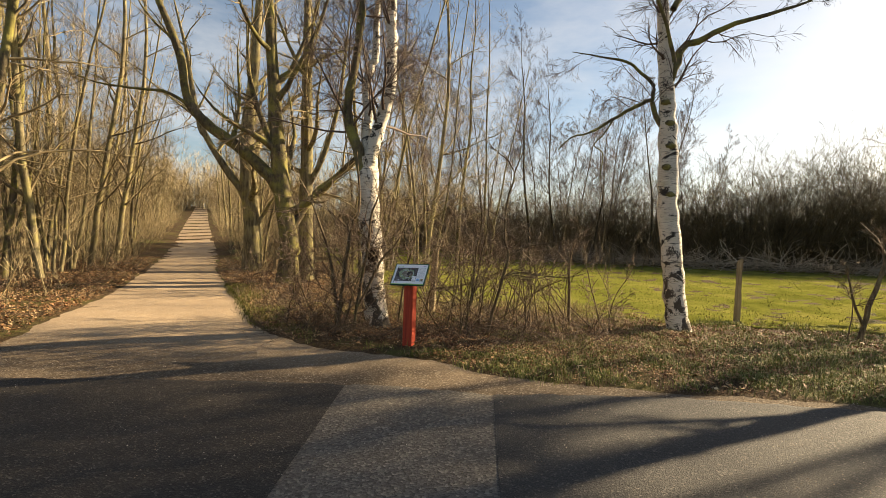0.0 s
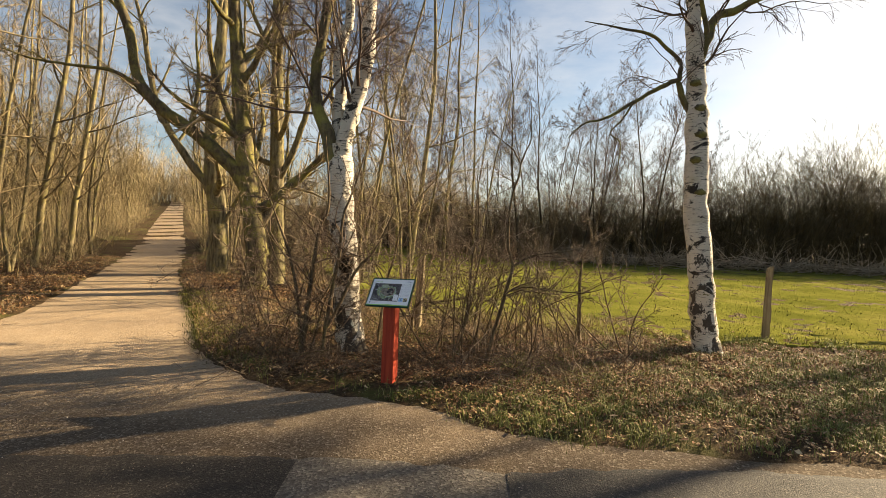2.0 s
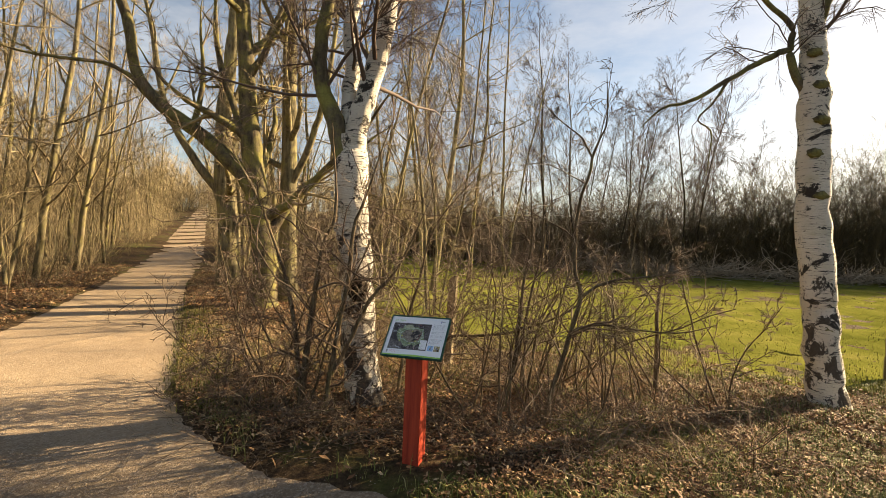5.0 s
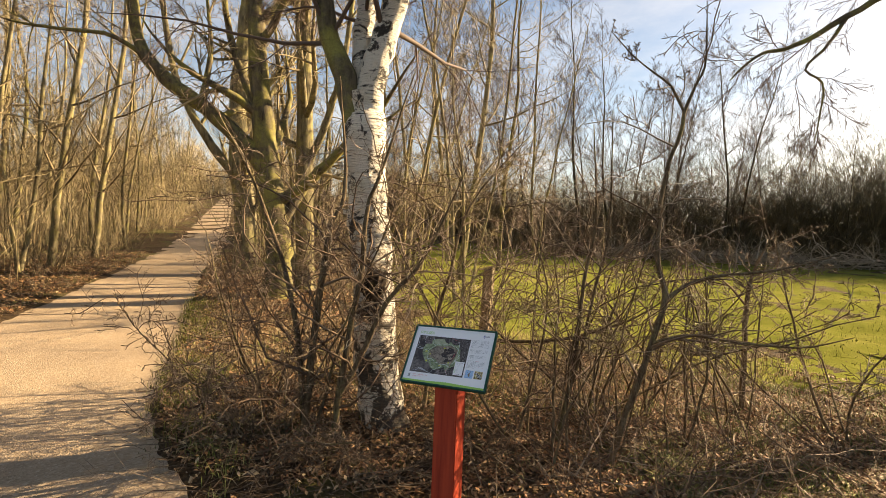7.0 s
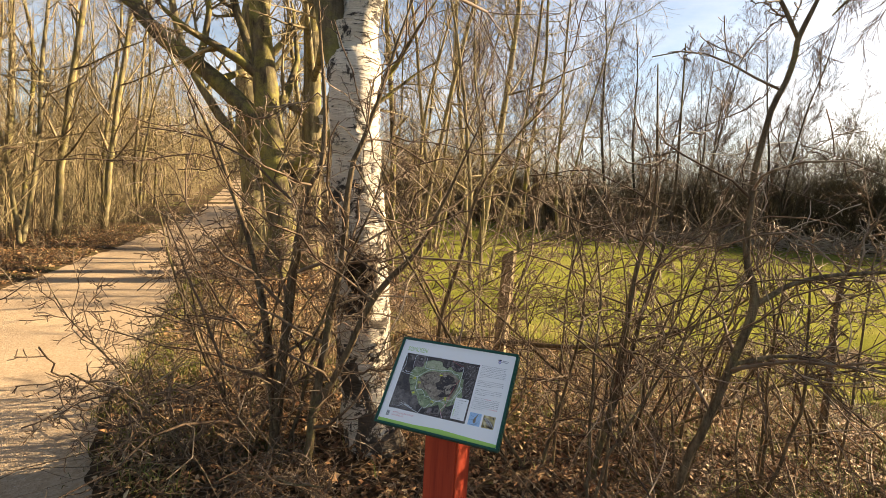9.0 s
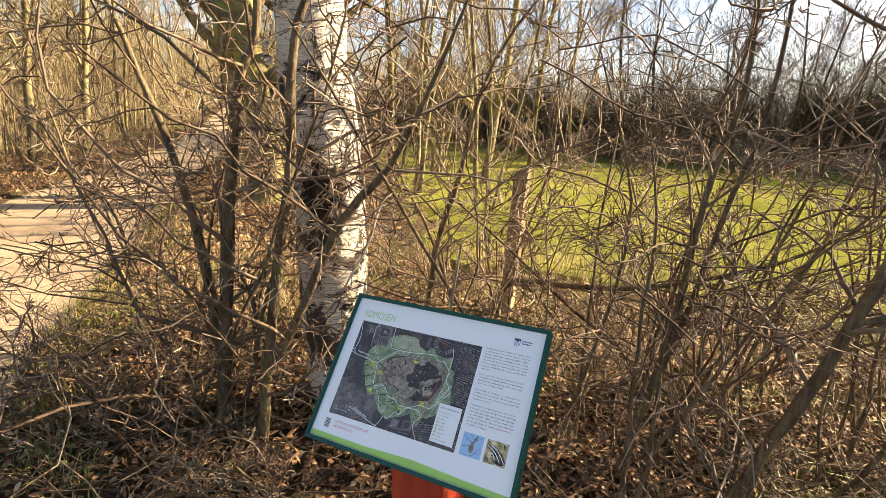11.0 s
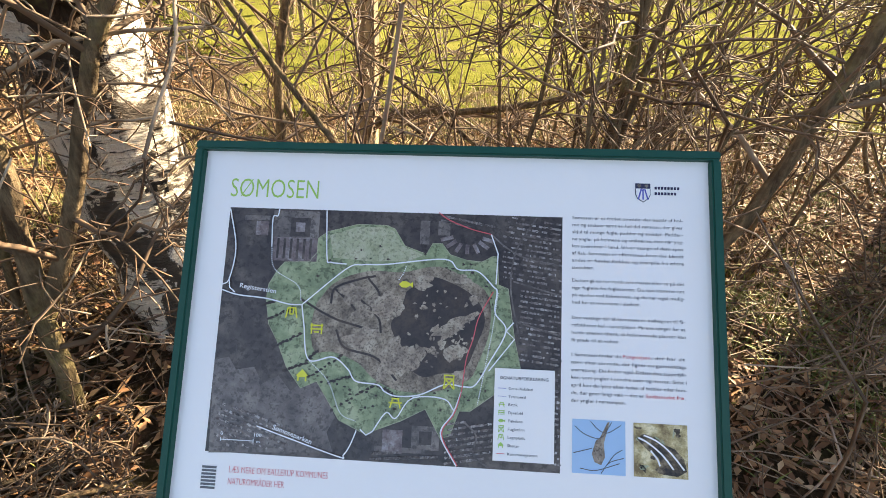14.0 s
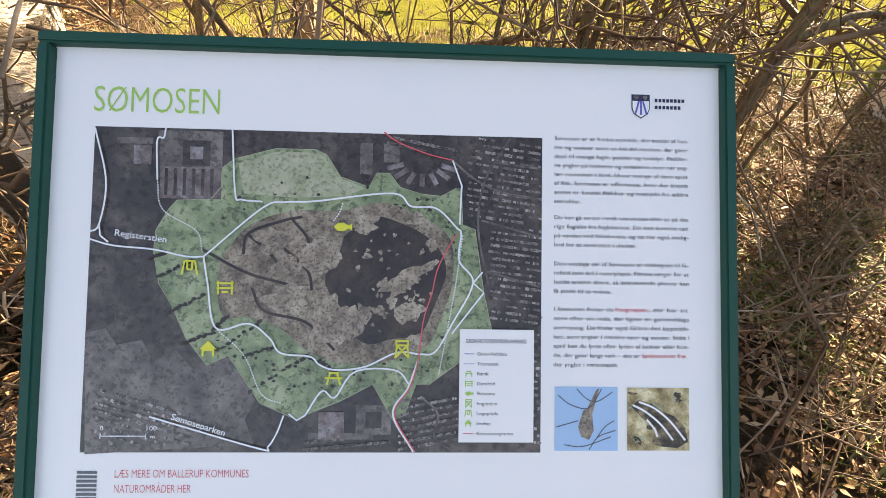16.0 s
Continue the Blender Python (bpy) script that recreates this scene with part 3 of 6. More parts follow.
def line_bm(points, width, layer, dash=0.0, smooth_n=0):
    """A printed line of that width in millimetres; dash: its dashes' length."""
    q = spline(points, smooth_n) if smooth_n else np.array(points, float)
    z = 0.0011 + 0.00022 * layer
    bm = bmesh.new()
    seg = np.linalg.norm(np.diff(q, axis=0), axis=1)
    s = np.concatenate([[0], np.cumsum(seg)])
    cuts = [(0, s[-1])] if not dash else [(a, min(a + dash, s[-1])) for a in np.arange(0, s[-1], dash * 1.9)]
    for a, b in cuts:
        u = np.unique(np.concatenate([[a, b], s[(s > a) & (s < b)]]))
        p = np.stack([np.interp(u, s, q[:, 0]), np.interp(u, s, q[:, 1])], 1)
        if len(p) < 2:
            continue
        t = norm(np.gradient(p, axis=0))
        nrm = np.stack([-t[:, 1], t[:, 0]], 1) * width / 2
        prev = None
        for c, n in zip(p, nrm):
            pair = [bm.verts.new(((c[0] - n[0]) / 1000, (c[1] - n[1]) / 1000, z)), bm.verts.new(((c[0] + n[0]) / 1000, (c[1] + n[1]) / 1000, z))]
            if prev:
                bm.faces.new([prev[0], pair[0], pair[1], prev[1]])
            prev = pair
    return bm


def text(body, x, y, height, mat, layer, width=None, turn=0.0, name="text_line", bold=0.0):
    """A line of lettering on the board: x, y the start of its base line, height of its capitals, width in millimetres."""
    cu = bpy.data.curves.new(name, "FONT")
    cu.body, cu.size, cu.offset = body, 1.0, bold
    cu.resolution_u = 3
    holder = bpy.data.objects.new(name, cu)
    me = bpy.data.meshes.new_from_object(holder)
    bpy.data.objects.remove(holder)
    co = np.empty(len(me.vertices) * 3, dtype=np.float32)
    me.vertices.foreach_get("co", co)
    co = co.reshape(-1, 3)
    k = height / 0.72
    kx = width / max(float(co[:, 0].max()), 1e-6) if width else k * 0.86
    c, s = math.cos(radians(turn)), math.sin(radians(turn))
    X, Y = co[:, 0] * kx, co[:, 1] * k
    co = np.stack([(x + X * c - Y * s) / 1000, (y + X * s + Y * c) / 1000, np.full(len(X), 0.0011 + 0.00022 * layer)], 1)
    me.vertices.foreach_set("co", co.astype(np.float32).ravel())
    me.update()
    me.materials.append(mat)
    ob = new(name, me)
    ob.parent = sheet
    return ob


printed("map_print", box_outline(-187, -100, 95, 100.5), M_MAP, 0)
printed("green_band", [(-211, -149.5), (211, -149.5), (211, -139), (120, -137.5), (20, -134), (-80, -139), (-211, -139)], M_LIME, 0)
PARK = [(-148, 23), (-147, 36), (-140, 49), (-135, 55), (-114, 56), (-108, 64), (-108, 76), (-100, 82), (-75, 89), (-50, 89), (-43, 86), (-34, 72), (-16, 66), (-11, 75), (-3, 75), (4, 66), (18, 62), (30, 61), (39, 66), (43, 66), (44, 43), (52, 40), (58, 0), (64, -26), (43, -44), (24, -58), (16, -58), (9, -77), (2, -80), (-11, -58), (-30, -68), (-52, -77), (-57, -80), (-80, -70), (-100, -41), (-113, -47), (-126, -31), (-136, -10), (-144, 3)]
printed("park_print", PARK, M_PARK, 2)
part("park_outline", line_bm(PARK + PARK[:1], 0.45, 3), M_MEAD, sheet)
printed("meadow_print", [(-98, 79), (-75, 87), (-50, 87), (-44, 84), (-36, 72), (-18, 65), (-30, 60), (-60, 58), (-94, 60)], M_MEAD, 3)
BOG = [(-105, 22), (-90, 40), (-63, 50), (-35, 50), (-6, 56), (18, 47), (36, 34), (38, 6), (30, -19), (22, -34), (-4, -44), (-32, -45), (-53, -37), (-67, -25), (-88, -17), (-104, -17), (-108, 4)]
printed("bog_print", [tuple(v) for v in spline(BOG + BOG[:1], 60)[:-1]], M_BOG, 4)
POND = [(-31, 34), (-14, 47), (8, 42), (26, 31), (34, 14), (27, -8), (18, -26), (-1, -30), (-15, -33), (-29, -23), (-37, -6), (-42, 8), (-34, 23)]
printed("pond_print", [tuple(v) for v in spline(POND + POND[:1], 60)[:-1]], M_POND, 5)
rng = np.random.default_rng(4)


def blob(cx, cy, rx, ry, turn, n=26):
    a = np.linspace(0, 2 * np.pi, n, endpoint=False)
    r = 1 + 0.18 * np.sin(3 * a + cx) + 0.13 * np.sin(5 * a + cy) + 0.07 * np.sin(9 * a + rx)
    c, s = math.cos(radians(turn)), math.sin(radians(turn))
    X, Y = rx * r * np.cos(a), ry * r * np.sin(a)
    return [(cx + x * c - y * s, cy + x * s + y * c) for x, y in zip(X, Y)]


for b in ((-18, 40, 7, 4, 0), (14, 12, 15, 4, 25), (-26, -22, 13, 7, 50), (8, -14, 7, 5, 20), (25, 30, 4, 4, 0), (-8, -12, 4, 3, 0), (-6, 5, 4, 2.5, 40), (16, -30, 6, 3, -20), (-38, 20, 8, 5, 80), (-16, 22, 3, 2, 0)):
    printed("island_print", blob(*b), M_ISLE, 6)
for _ in range(46):
    a, r = rng.uniform(0, 6.28), rng.uniform(0.2, 0.95)
    x, y = -4 + 34 * r * math.cos(a), 6 + 34 * r * math.sin(a)
    if (x + 4) ** 2 / 1156 + (y - 6) ** 2 / 1156 < 0.85:
        printed("island_print", blob(x, y, rng.uniform(0.5, 2.2), rng.uniform(0.4, 1.5), rng.uniform(0, 180), 12), M_ISLE, 6)
for pts in ([(-119, 25), (-92, 11), (-71, 5), (-53, 1)], [(-87, 1), (-79, -13), (-53, -20), (-35, -37)], [(-68, 26), (-53, 12), (-50, 0)], [(-93, 22), (-90, 35), (-70, 43), (-57, 46)], [(-63, 44), (-53, 31), (-56, 16)], [(-90, 34), (-76, 22), (-69, 12)]):
    part("ditch_print", line_bm(pts, 1.8, 5.2, 0, 30), M_POND, sheet)
for (cx, cy), rx, ry, turn in (((-39, -20), 17, 11, 60), ((-64, -6), 14, 9, 10), ((-49, 23), 12, 10, 40), ((-75, 31), 11, 8, 0), ((-19, 44), 9, 5, 0), ((-66, 16), 8, 6, 0), ((7, 6), 15, 5, 28), ((13, -12), 7, 6, 0), ((-17, -14), 4, 6, 20), ((15, 46), 6, 4, 0), ((0, -7), 3, 4, 0)):
    printed("island_print", blob(cx, cy, rx, ry, turn, 40), M_ISLE, 5.6)
HEDGES = (((-144, 7), (-125, 17)), ((-138, -15), (-117, -4)), ((-128, -34), (-114, -28)), ((-107, -38), (-81, -20)), ((-90, -41), (-72, -35)), ((-87, -62), (-54, -43)), ((-112, -28), (-102, -17)), ((-52, -41), (-34, -50)), ((-151, 18), (-141, 22)))
for (xa, ya), (xb, yb) in HEDGES:
    for f in np.linspace(0, 1, 9):
        printed("hedge_print", blob(xa + (xb - xa) * f + rng.normal(0, 0.5), ya + (yb - ya) * f + rng.normal(0, 0.4), rng.uniform(1.2, 2.2), rng.uniform(0.7, 1.3), 20, 10), M_POND, 4.4)
for _ in range(90):
    a, r = rng.uniform(0, 6.28), rng.uniform(1.0, 1.28)
    x, y = -38 + 78 * r * math.cos(a), 5 + 54 * r * math.sin(a)
    printed("tree_print", blob(x, y, rng.uniform(0.6, 1.6), rng.uniform(0.5, 1.2), 0, 8), M_POND, 4.5 if -110 < x < 40 else 1.2)
TOWN = [(-187, -28), (-175, -25), (-168, -35), (-153, -32), (-145, -45), (-132, -38), (-121, -50), (-114, -43), (-97, -42), (-83, -68), (-89, -80), (-83, -95), (-184, -101)]
printed("town_print", TOWN, M_TOWN, 1)
for cx, cy, w_, h_, mat in ((-162, 92, 22, 4, M_TOWN), (-157, 83, 11, 12, M_ROOF), (-128, 84, 40, 30, M_TOWN), (-124, 85, 17, 16, M_MAP), (-124, 85, 8, 8, M_ROOF), (-127, 66, 38, 20, M_ROOF), (-36, -84, 16, 18, M_ROOF), (-10, -80, 22, 18, M_TOWN), (-10, -80, 10, 10, M_MAP), (-30, -90, 40, 4, M_TOWN), (-2, 88, 10, 12, M_TOWN), (-18, 84, 8, 20, M_TOWN)):
    printed("block_print", box_outline(cx - w_ / 2, cy - h_ / 2, cx + w_ / 2, cy + h_ / 2), mat, 1.3 + (mat == M_MAP) * 0.7 + (mat == M_ROOF) * 1.2)
for k in range(6):
    printed("parking_print", box_outline(-143 + k * 5.6, 58, -141 + k * 5.6, 75), M_MAP, 3)
for k in range(7):
    a = radians(200 + k * 23)
    part("terrace_print", line_bm([(18 + 13 * math.cos(a), 84 + 9 * math.sin(a)), (18 + 24 * math.cos(a), 84 + 17 * math.sin(a))], 3.2, 2.6), M_ROOF, sheet)
bm = bmesh.new()
for gx0, gx1, gy0, gy1, turn in ((48, 94, 45, 99, -14), (62, 94, -20, 42, -12), (-4, 40, 90, 99, -20), (68, 94, -96, -24, -8), (6, 42, -98, -66, 20), (-52, 0, -98, -92, 10), (-180, -120, -95, -60, -30)):
    for _ in range(420 if gx1 - gx0 > 30 else 300):
        x, y = rng.uniform(gx0, gx1), rng.uniform(gy0, gy1)
        y = gy0 + round((y - gy0) / 4.2) * 4.2 + (x - gx0) * math.tan(radians(turn)) * 0.5
        if not (gy0 < y < gy1):
            continue
        w_, h_ = rng.uniform(0.5, 1.6), rng.uniform(0.45, 1.0)
        c, s = math.cos(radians(turn)), math.sin(radians(turn))
        bm.faces.new([bm.verts.new(((x + a * w_ * c - b * h_ * s) / 1000, (y + a * w_ * s + b * h_ * c) / 1000, 0.00175)) for a, b in ((-1, -1), (1, -1), (1, 1), (-1, 1))])
tagged(part("houses_print", bm, M_HOUSE, sheet), kind="stuff")
for pts in ([(94, 60), (70, 64), (52, 72), (37, 84)], [(74, 99), (58, 72), (54, 40), (62, 0)], [(94, 36), (56, 46)], [(94, 4), (58, 14)], [(94, 80), (60, 84)], [(20, -66), (30, -76), (28, -90), (40, -99)]):
    part("street_print", line_bm(pts, 1.3, 3, 0, 16), M_TOWN, sheet)

WALKS = ([(-102, 100), (-99, 60), (-95, 56), (-82, 55)], [(-186, 99), (-178, 66), (-181, 39), (-187, 34)], [(-181, 39), (-180, 32), (-175, 28)], [(-187, 30), (-172, 26), (-148, 24), (-128, 20), (-117, 20)], [(-143, 100), (-144, 94), (-148, 92), (-147, 68)], [(-146, -78), (-80, -97), (-74, -96), (-69, -88), (-65, -77)], [(-52, -77), (-42, -62), (-34, -66), (-22, -50), (3, -49), (12, -58)], [(37, 84), (43, 68), (42, 43)], [(51, 6), (57, 13)], [(51, 6), (58, 0), (38, -26)], [(-62, -76), (-57, -80), (-52, -77)])
for pts in WALKS:
    part("path_print", line_bm(pts, 1.05, 7, 0, 24 if len(pts) > 3 else 0), M_WHITE, sheet)
LOOP = [(-117, 20), (-82, 51), (-68, 55), (-49, 56), (-1, 62), (11, 54), (27, 53), (40, 41), (43, 37), (42, 20), (51, 6), (38, -20), (28, -37), (19, -39), (4, -38), (-16, -47), (-34, -49), (-44, -46), (-50, -41), (-68, -39), (-75, -30), (-88, -21), (-108, -24), (-114, 4), (-117, 20)]
part("loop_print", line_bm(LOOP, 1.1, 7, 0, 150), M_WHITE, sheet)
for pts in ([(-147, 68), (-143, 49), (-122, 36), (-118, 23)], [(-107, -25), (-90, -41), (-79, -64), (-66, -70)], [(44, 36), (40, 5), (34, -30), (30, -52)], [(-32, 55), (-34, 49), (-38, 43)]):
    part("trail_print", line_bm(pts, 0.8, 7, 0.9, 40), M_WHITE, sheet)
BORDER = [(40, 37), (29, 16), (25, -1), (20, -18), (17, -43), (12, -60), (3, -76), (16, -99)]
part("border_print", line_bm(BORDER, 0.8, 8, 0, 60), M_REDINK, sheet)
part("border_print", line_bm([(-7, 101), (2, 95), (20, 88), (37, 84)], 0.8, 8, 0, 20), M_REDINK, sheet)
part("path_print", line_bm([(17, -43), (11, -60), (2, -76), (15, -99)], 1.2, 7, 0, 40), M_WHITE, sheet)


def icon(kind, x, y, k, layer, mat):
    """The little pictograms of the map and its key."""
    L = {
        "swing": [[(-3, 4), (3, 4)], [(-3, 4), (-4.5, -4)], [(3, 4), (4.5, -4)], [(-1.4, 4), (-1.4, -1)], [(1.4, 4), (1.4, -1)], [(-1.4, -1), (1.4, -1)]],
        "pen": [[(-4, 4), (-4, -4)], [(4, 4), (4, -4)], [(-5, 2.6), (5, 2.6)], [(-5, -0.2), (5, -0.2)], [(-2, -2.5), (2, -2.5)]],
        "bench": [[(-3, 3), (3, 3)], [(-5, 0), (5, 0)], [(-2, 3), (-4, -4)], [(2, 3), (4, -4)]],
        "tower": [[(-4, 5), (4, 5)], [(-4, 2.4), (4, 2.4)], [(-3.5, 5), (-3.5, 2.4)], [(3.5, 5), (3.5, 2.4)], [(-3, 2.4), (-4, -5)], [(3, 2.4), (4, -5)], [(-3, 2.4), (4, -5)], [(3, 2.4), (-4, -5)]],
    }.get(kind)
    if L:
        bm = bmesh.new()
        for seg in L:
            piece = line_bm([(x + a * k, y + b * k) for a, b in seg], 1.1 * k, layer)
            me = bpy.data.meshes.new("stroke")
            piece.to_mesh(me), piece.free(), bm.from_mesh(me)
            bpy.data.meshes.remove(me)
        return part("pictogram", bm, mat, sheet)
    if kind == "shelter":
        return printed("pictogram", [(x + a * k, y + b * k) for a, b in ((-5, 0), (0, 5), (5, 0), (3.6, 0), (3.6, -4), (2.4, -4), (2.4, -1), (-2.4, -1), (-2.4, -4), (-3.6, -4), (-3.6, 0))], mat, layer)
    return printed("pictogram", [(x + a * k, y + b * k) for a, b in ((-5, 0), (-2.5, 2.4), (1, 2.6), (4, 0.8), (6, 2.4), (6, -2.2), (4, -0.8), (1, -2.4), (-2.5, -2.4))], mat, layer)


for kind, x, y in (("swing", -125, 13), ("pen", -103, 1), ("shelter", -112, -37), ("bench", -35, -54), ("tower", 7, -36), ("pier", -32, 40)):
    icon(kind, x, y, 1.05, 9, M_YELLOW)
printed("key_print", box_outline(43, -93, 90, -23), M_PANEL, 10)
text("SIGNATURFORKLARING", 47, -31.5, 2.5, M_INK, 11, 38, bold=0.01)
KEY = ("Grus-/Asfaltsti", "Trampesti", "Bænk", "Dyrefold", "Fiskebro", "Fugletårn", "Legeplads", "Shelter", "Kommunegrænse")
for k, (word, wide) in enumerate(zip(KEY, (19, 13.5, 7.5, 11.5, 11.5, 13, 13.5, 9.5, 23.5))):
    y = -39.3 - k * 6.15
    text(word, 54, y, 2.2, M_INK, 11, wide)
    if k in (0, 1, 8):
        part("key_line", line_bm([(46, y + 1), (52, y + 1)], 0.45, 11, 0.9 if k == 1 else 0), M_REDINK if k == 8 else M_BLUE, sheet)
    else:
        icon(("bench", "pen", "pier", "tower", "swing", "shelter")[k - 2], 49, y + 1, 0.5, 11, M_LIME)
printed("scale_print", box_outline(-180, -97, -131, -81), M_TOWN, 2.5)
part("scale_line", line_bm([(-175, -88.5), (-175, -91.6), (-175, -90), (-148, -90), (-148, -88.5), (-148, -91.6)], 0.6, 3), M_WHITE, sheet)
text("0", -175.5, -86.6, 2.7, M_WHITE, 3, 2.2), text("100", -148.5, -86.6, 2.7, M_WHITE, 3, 7), text("m", -145.5, -91.3, 2.0, M_WHITE, 3, 3)
text("Registerstien", -171.5, 32.2, 4.0, M_WHITE, 9, 32, -7, bold=0.008)
text("Sømoseparken", -133, -79.5, 4.0, M_WHITE, 9, 34, -17, bold=0.008)
text("SØMOSEN", -189, 110.0, 17.0, M_LIME, 1, 78, name="title_text", bold=-0.008)
text("LÆS MERE OM BALLERUP KOMMUNES", -166, -115, 5.0, M_REDINK, 1, 80.5, bold=-0.01)
text("NATUROMRÅDER HER", -166, -124, 5.0, M_REDINK, 1, 46, bold=-0.01)
for k in range(7):
    printed("code_mark", box_outline(-188, -111 - k * 2.6, -176, -112.7 - k * 2.6), M_INK, 1)
BODY = (
    (100.5, ("Sømosen er et fredet område, der består af hol-", "me og småøer samt en hel del rørskov, der giver", "skjul til mange fugle, padder og smådyr. Padder-", "ne yngler på holmene og småøerne, men når yng-", "len svømmer i land, bliver mange af dem spist", "af fisk. Sømosen er offermose, hvor der blandt", "andet er fundet flækker og tværpile fra ældre", "stenalder.")),
    (49.0, ("Du kan gå en tur rundt om mosen eller se på det", "rige fugleliv fra fugletårnet. Du kan komme tæt", "på vandet ved fiskebroen, og du har også mulig-", "hed for at overnatte i shelter.")),
    (19.2, ("Den vestlige del af Sømosen er indhegnet til få-", "refold som led i naturplejen. Fårene sørger for at", "holde arealet åbent, så lyskrævende planter kan", "få plads til at vokse.")),
    (-9.8, ("I Sømosen finder du Pungmejsen, der har sit", "navn efter sin rede, der ligner en gammeldags", "snørepung. Du finder også Gråstrubet lappedyk-", "ker, som yngler i mindre søer og moser. Sidst i", "april kan du lytte efter lyden af bobler eller hun-", "de, der gøer langt væk – det er Spidssnudet frø,", "der yngler i rørsumpen.")),
)
SHORT = {"stenalder.": 17.5, "hed for at overnatte i shelter.": 54, "få plads til at vokse.": 37.5, "der yngler i rørsumpen.": 42}
RED_WORDS = (("Pungmejsen", 0.46), ("Spidssnudet frø", 0.66))
for y, lines in BODY:
    for k, s in enumerate(lines):
        yy, wide = y - k * 5.86 - 1.2, SHORT.get(s, 88.5)
        word = next(((r, f) for r, f in RED_WORDS if r in s), None)
        if not word:
            text(s, 102.8, yy, 2.75, M_INK, 1, wide, bold=0.0)
            continue
        a, b = s.split(word[0])
        n = len(s)
        xa, xb = wide * len(a) / n * 0.97, wide * (len(a) + len(word[0])) / n
        text(a.rstrip(), 102.8, yy, 2.75, M_INK, 1, xa - 1.2, bold=0.0)
        text(word[0], 102.8 + xa, yy, 2.75, M_REDINK, 1, xb - xa - 0.6, bold=0.004)
        text(b.lstrip() if b.startswith(" ") else b, 102.8 + xb + (0 if not b.startswith(" ") else 0.8), yy, 2.75, M_INK, 1, max(wide - xb - 0.8, 0.6) if len(b.strip()) > 1 else 0.6)
SHIELD = [(153.8, 131), (166, 131), (166, 121.5), (164.5, 118), (160, 115), (155.3, 118), (153.8, 121.5)]
printed("crest", SHIELD, M_NAVY, 1)
printed("crest_field", [(154.4, 126.6), (165.4, 126.6), (165.4, 121.5), (164, 118.4), (160, 115.7), (155.8, 118.4), (154.4, 121.5)], M_PANEL, 2)
for x0, x1 in ((158.6, 156.0), (159.9, 159.9), (161.2, 163.8)):
    part("crest_stripe", line_bm([(x0, 126.4), (x1, 117.3)], 1.2, 3), M_BLUE, sheet)
for x in (157, 162.8):
    printed("crest_disc", blob(x, 128.9, 1.5, 1.5, 0, 14), M_TOWN, 2)
for y, wide in ((126.2, 20.5), (121.6, 20.5)):
    for k in range(8 if y > 124 else 7):
        printed("emblem_mark", box_outline(169.3 + k * wide / 8, y, 169.3 + (k + 0.72) * wide / 8, y + 2.3), M_NAVY, 1)
printed("photo_print", box_outline(104, -98.8, 144.4, -58.8), M_SKYBLUE, 1)
for pts in ([(106, -64), (114, -70), (126, -72), (134, -60)], [(130, -92), (136, -84), (142, -80)], [(110, -95), (122, -96), (140, -90)], [(118, -60), (124, -66), (131, -68), (141, -62)], [(126, -98), (132, -90), (143, -86)], [(105, -84), (112, -82), (119, -80)]):
    part("twig_print", line_bm(pts, 0.6, 2, 0, 12), M_INK, sheet)
printed("nest_print", [(122, -74), (125, -72), (131, -60), (132.5, -60), (128, -76), (129, -86), (126, -92), (121, -90), (119, -84)], M_ISLE, 2)
printed("photo_print", box_outline(150.6, -98.6, 190.9, -59.2), M_REEDS, 1)
# the printed frog: a dark body, then its pale stripes
printed("frog_print", [(153, -71), (158, -67), (166, -69), (173, -74), (181, -77), (188, -84), (190, -93), (183, -97), (172, -96), (166, -93), (171, -89), (169, -84), (161, -79)], M_FROG_DARK, 2)
for pts in ([(154, -70), (162, -74), (172, -82), (180, -92)], [(158, -68), (168, -72), (178, -80), (188, -92)], [(163, -79), (168, -85), (170, -90)]):
    part("pale_stripe", line_bm(pts, 1.3, 3, 0, 16), M_PANEL, sheet)
for k in range(16):
    printed("reed_print", blob(rng.uniform(153, 188), rng.uniform(-96, -62), rng.uniform(1.5, 4), rng.uniform(0.8, 2.2), rng.uniform(0, 180), 10), M_MEAD if k % 2 else M_FROG_DARK, 1.5)


# ---- trees ----

def grown(rng, P, R, plan):
    """Levels of branching on given limbs. Returns the groups of the wood and of the twigs."""
    wood, fine = [], []
    level = (P, R)
    for k, (per, u0, u1, angle, length, npts, wander, up, ratio, tip, sides) in enumerate(plan):
        level = sprout(rng, *level, per, u0, u1, angle, length, npts, wander, up, ratio, tip)
        (wood if sides > 4 else fine).append((*level, sides, 0.0))
    return wood, fine


I4 = Matrix.Identity(4)
at = lambda x, y: Matrix.Translation((x, y, 0))


def moved(points, x, y):
    return [(p[0] - x, p[1] - y, *p[2:]) for p in points]


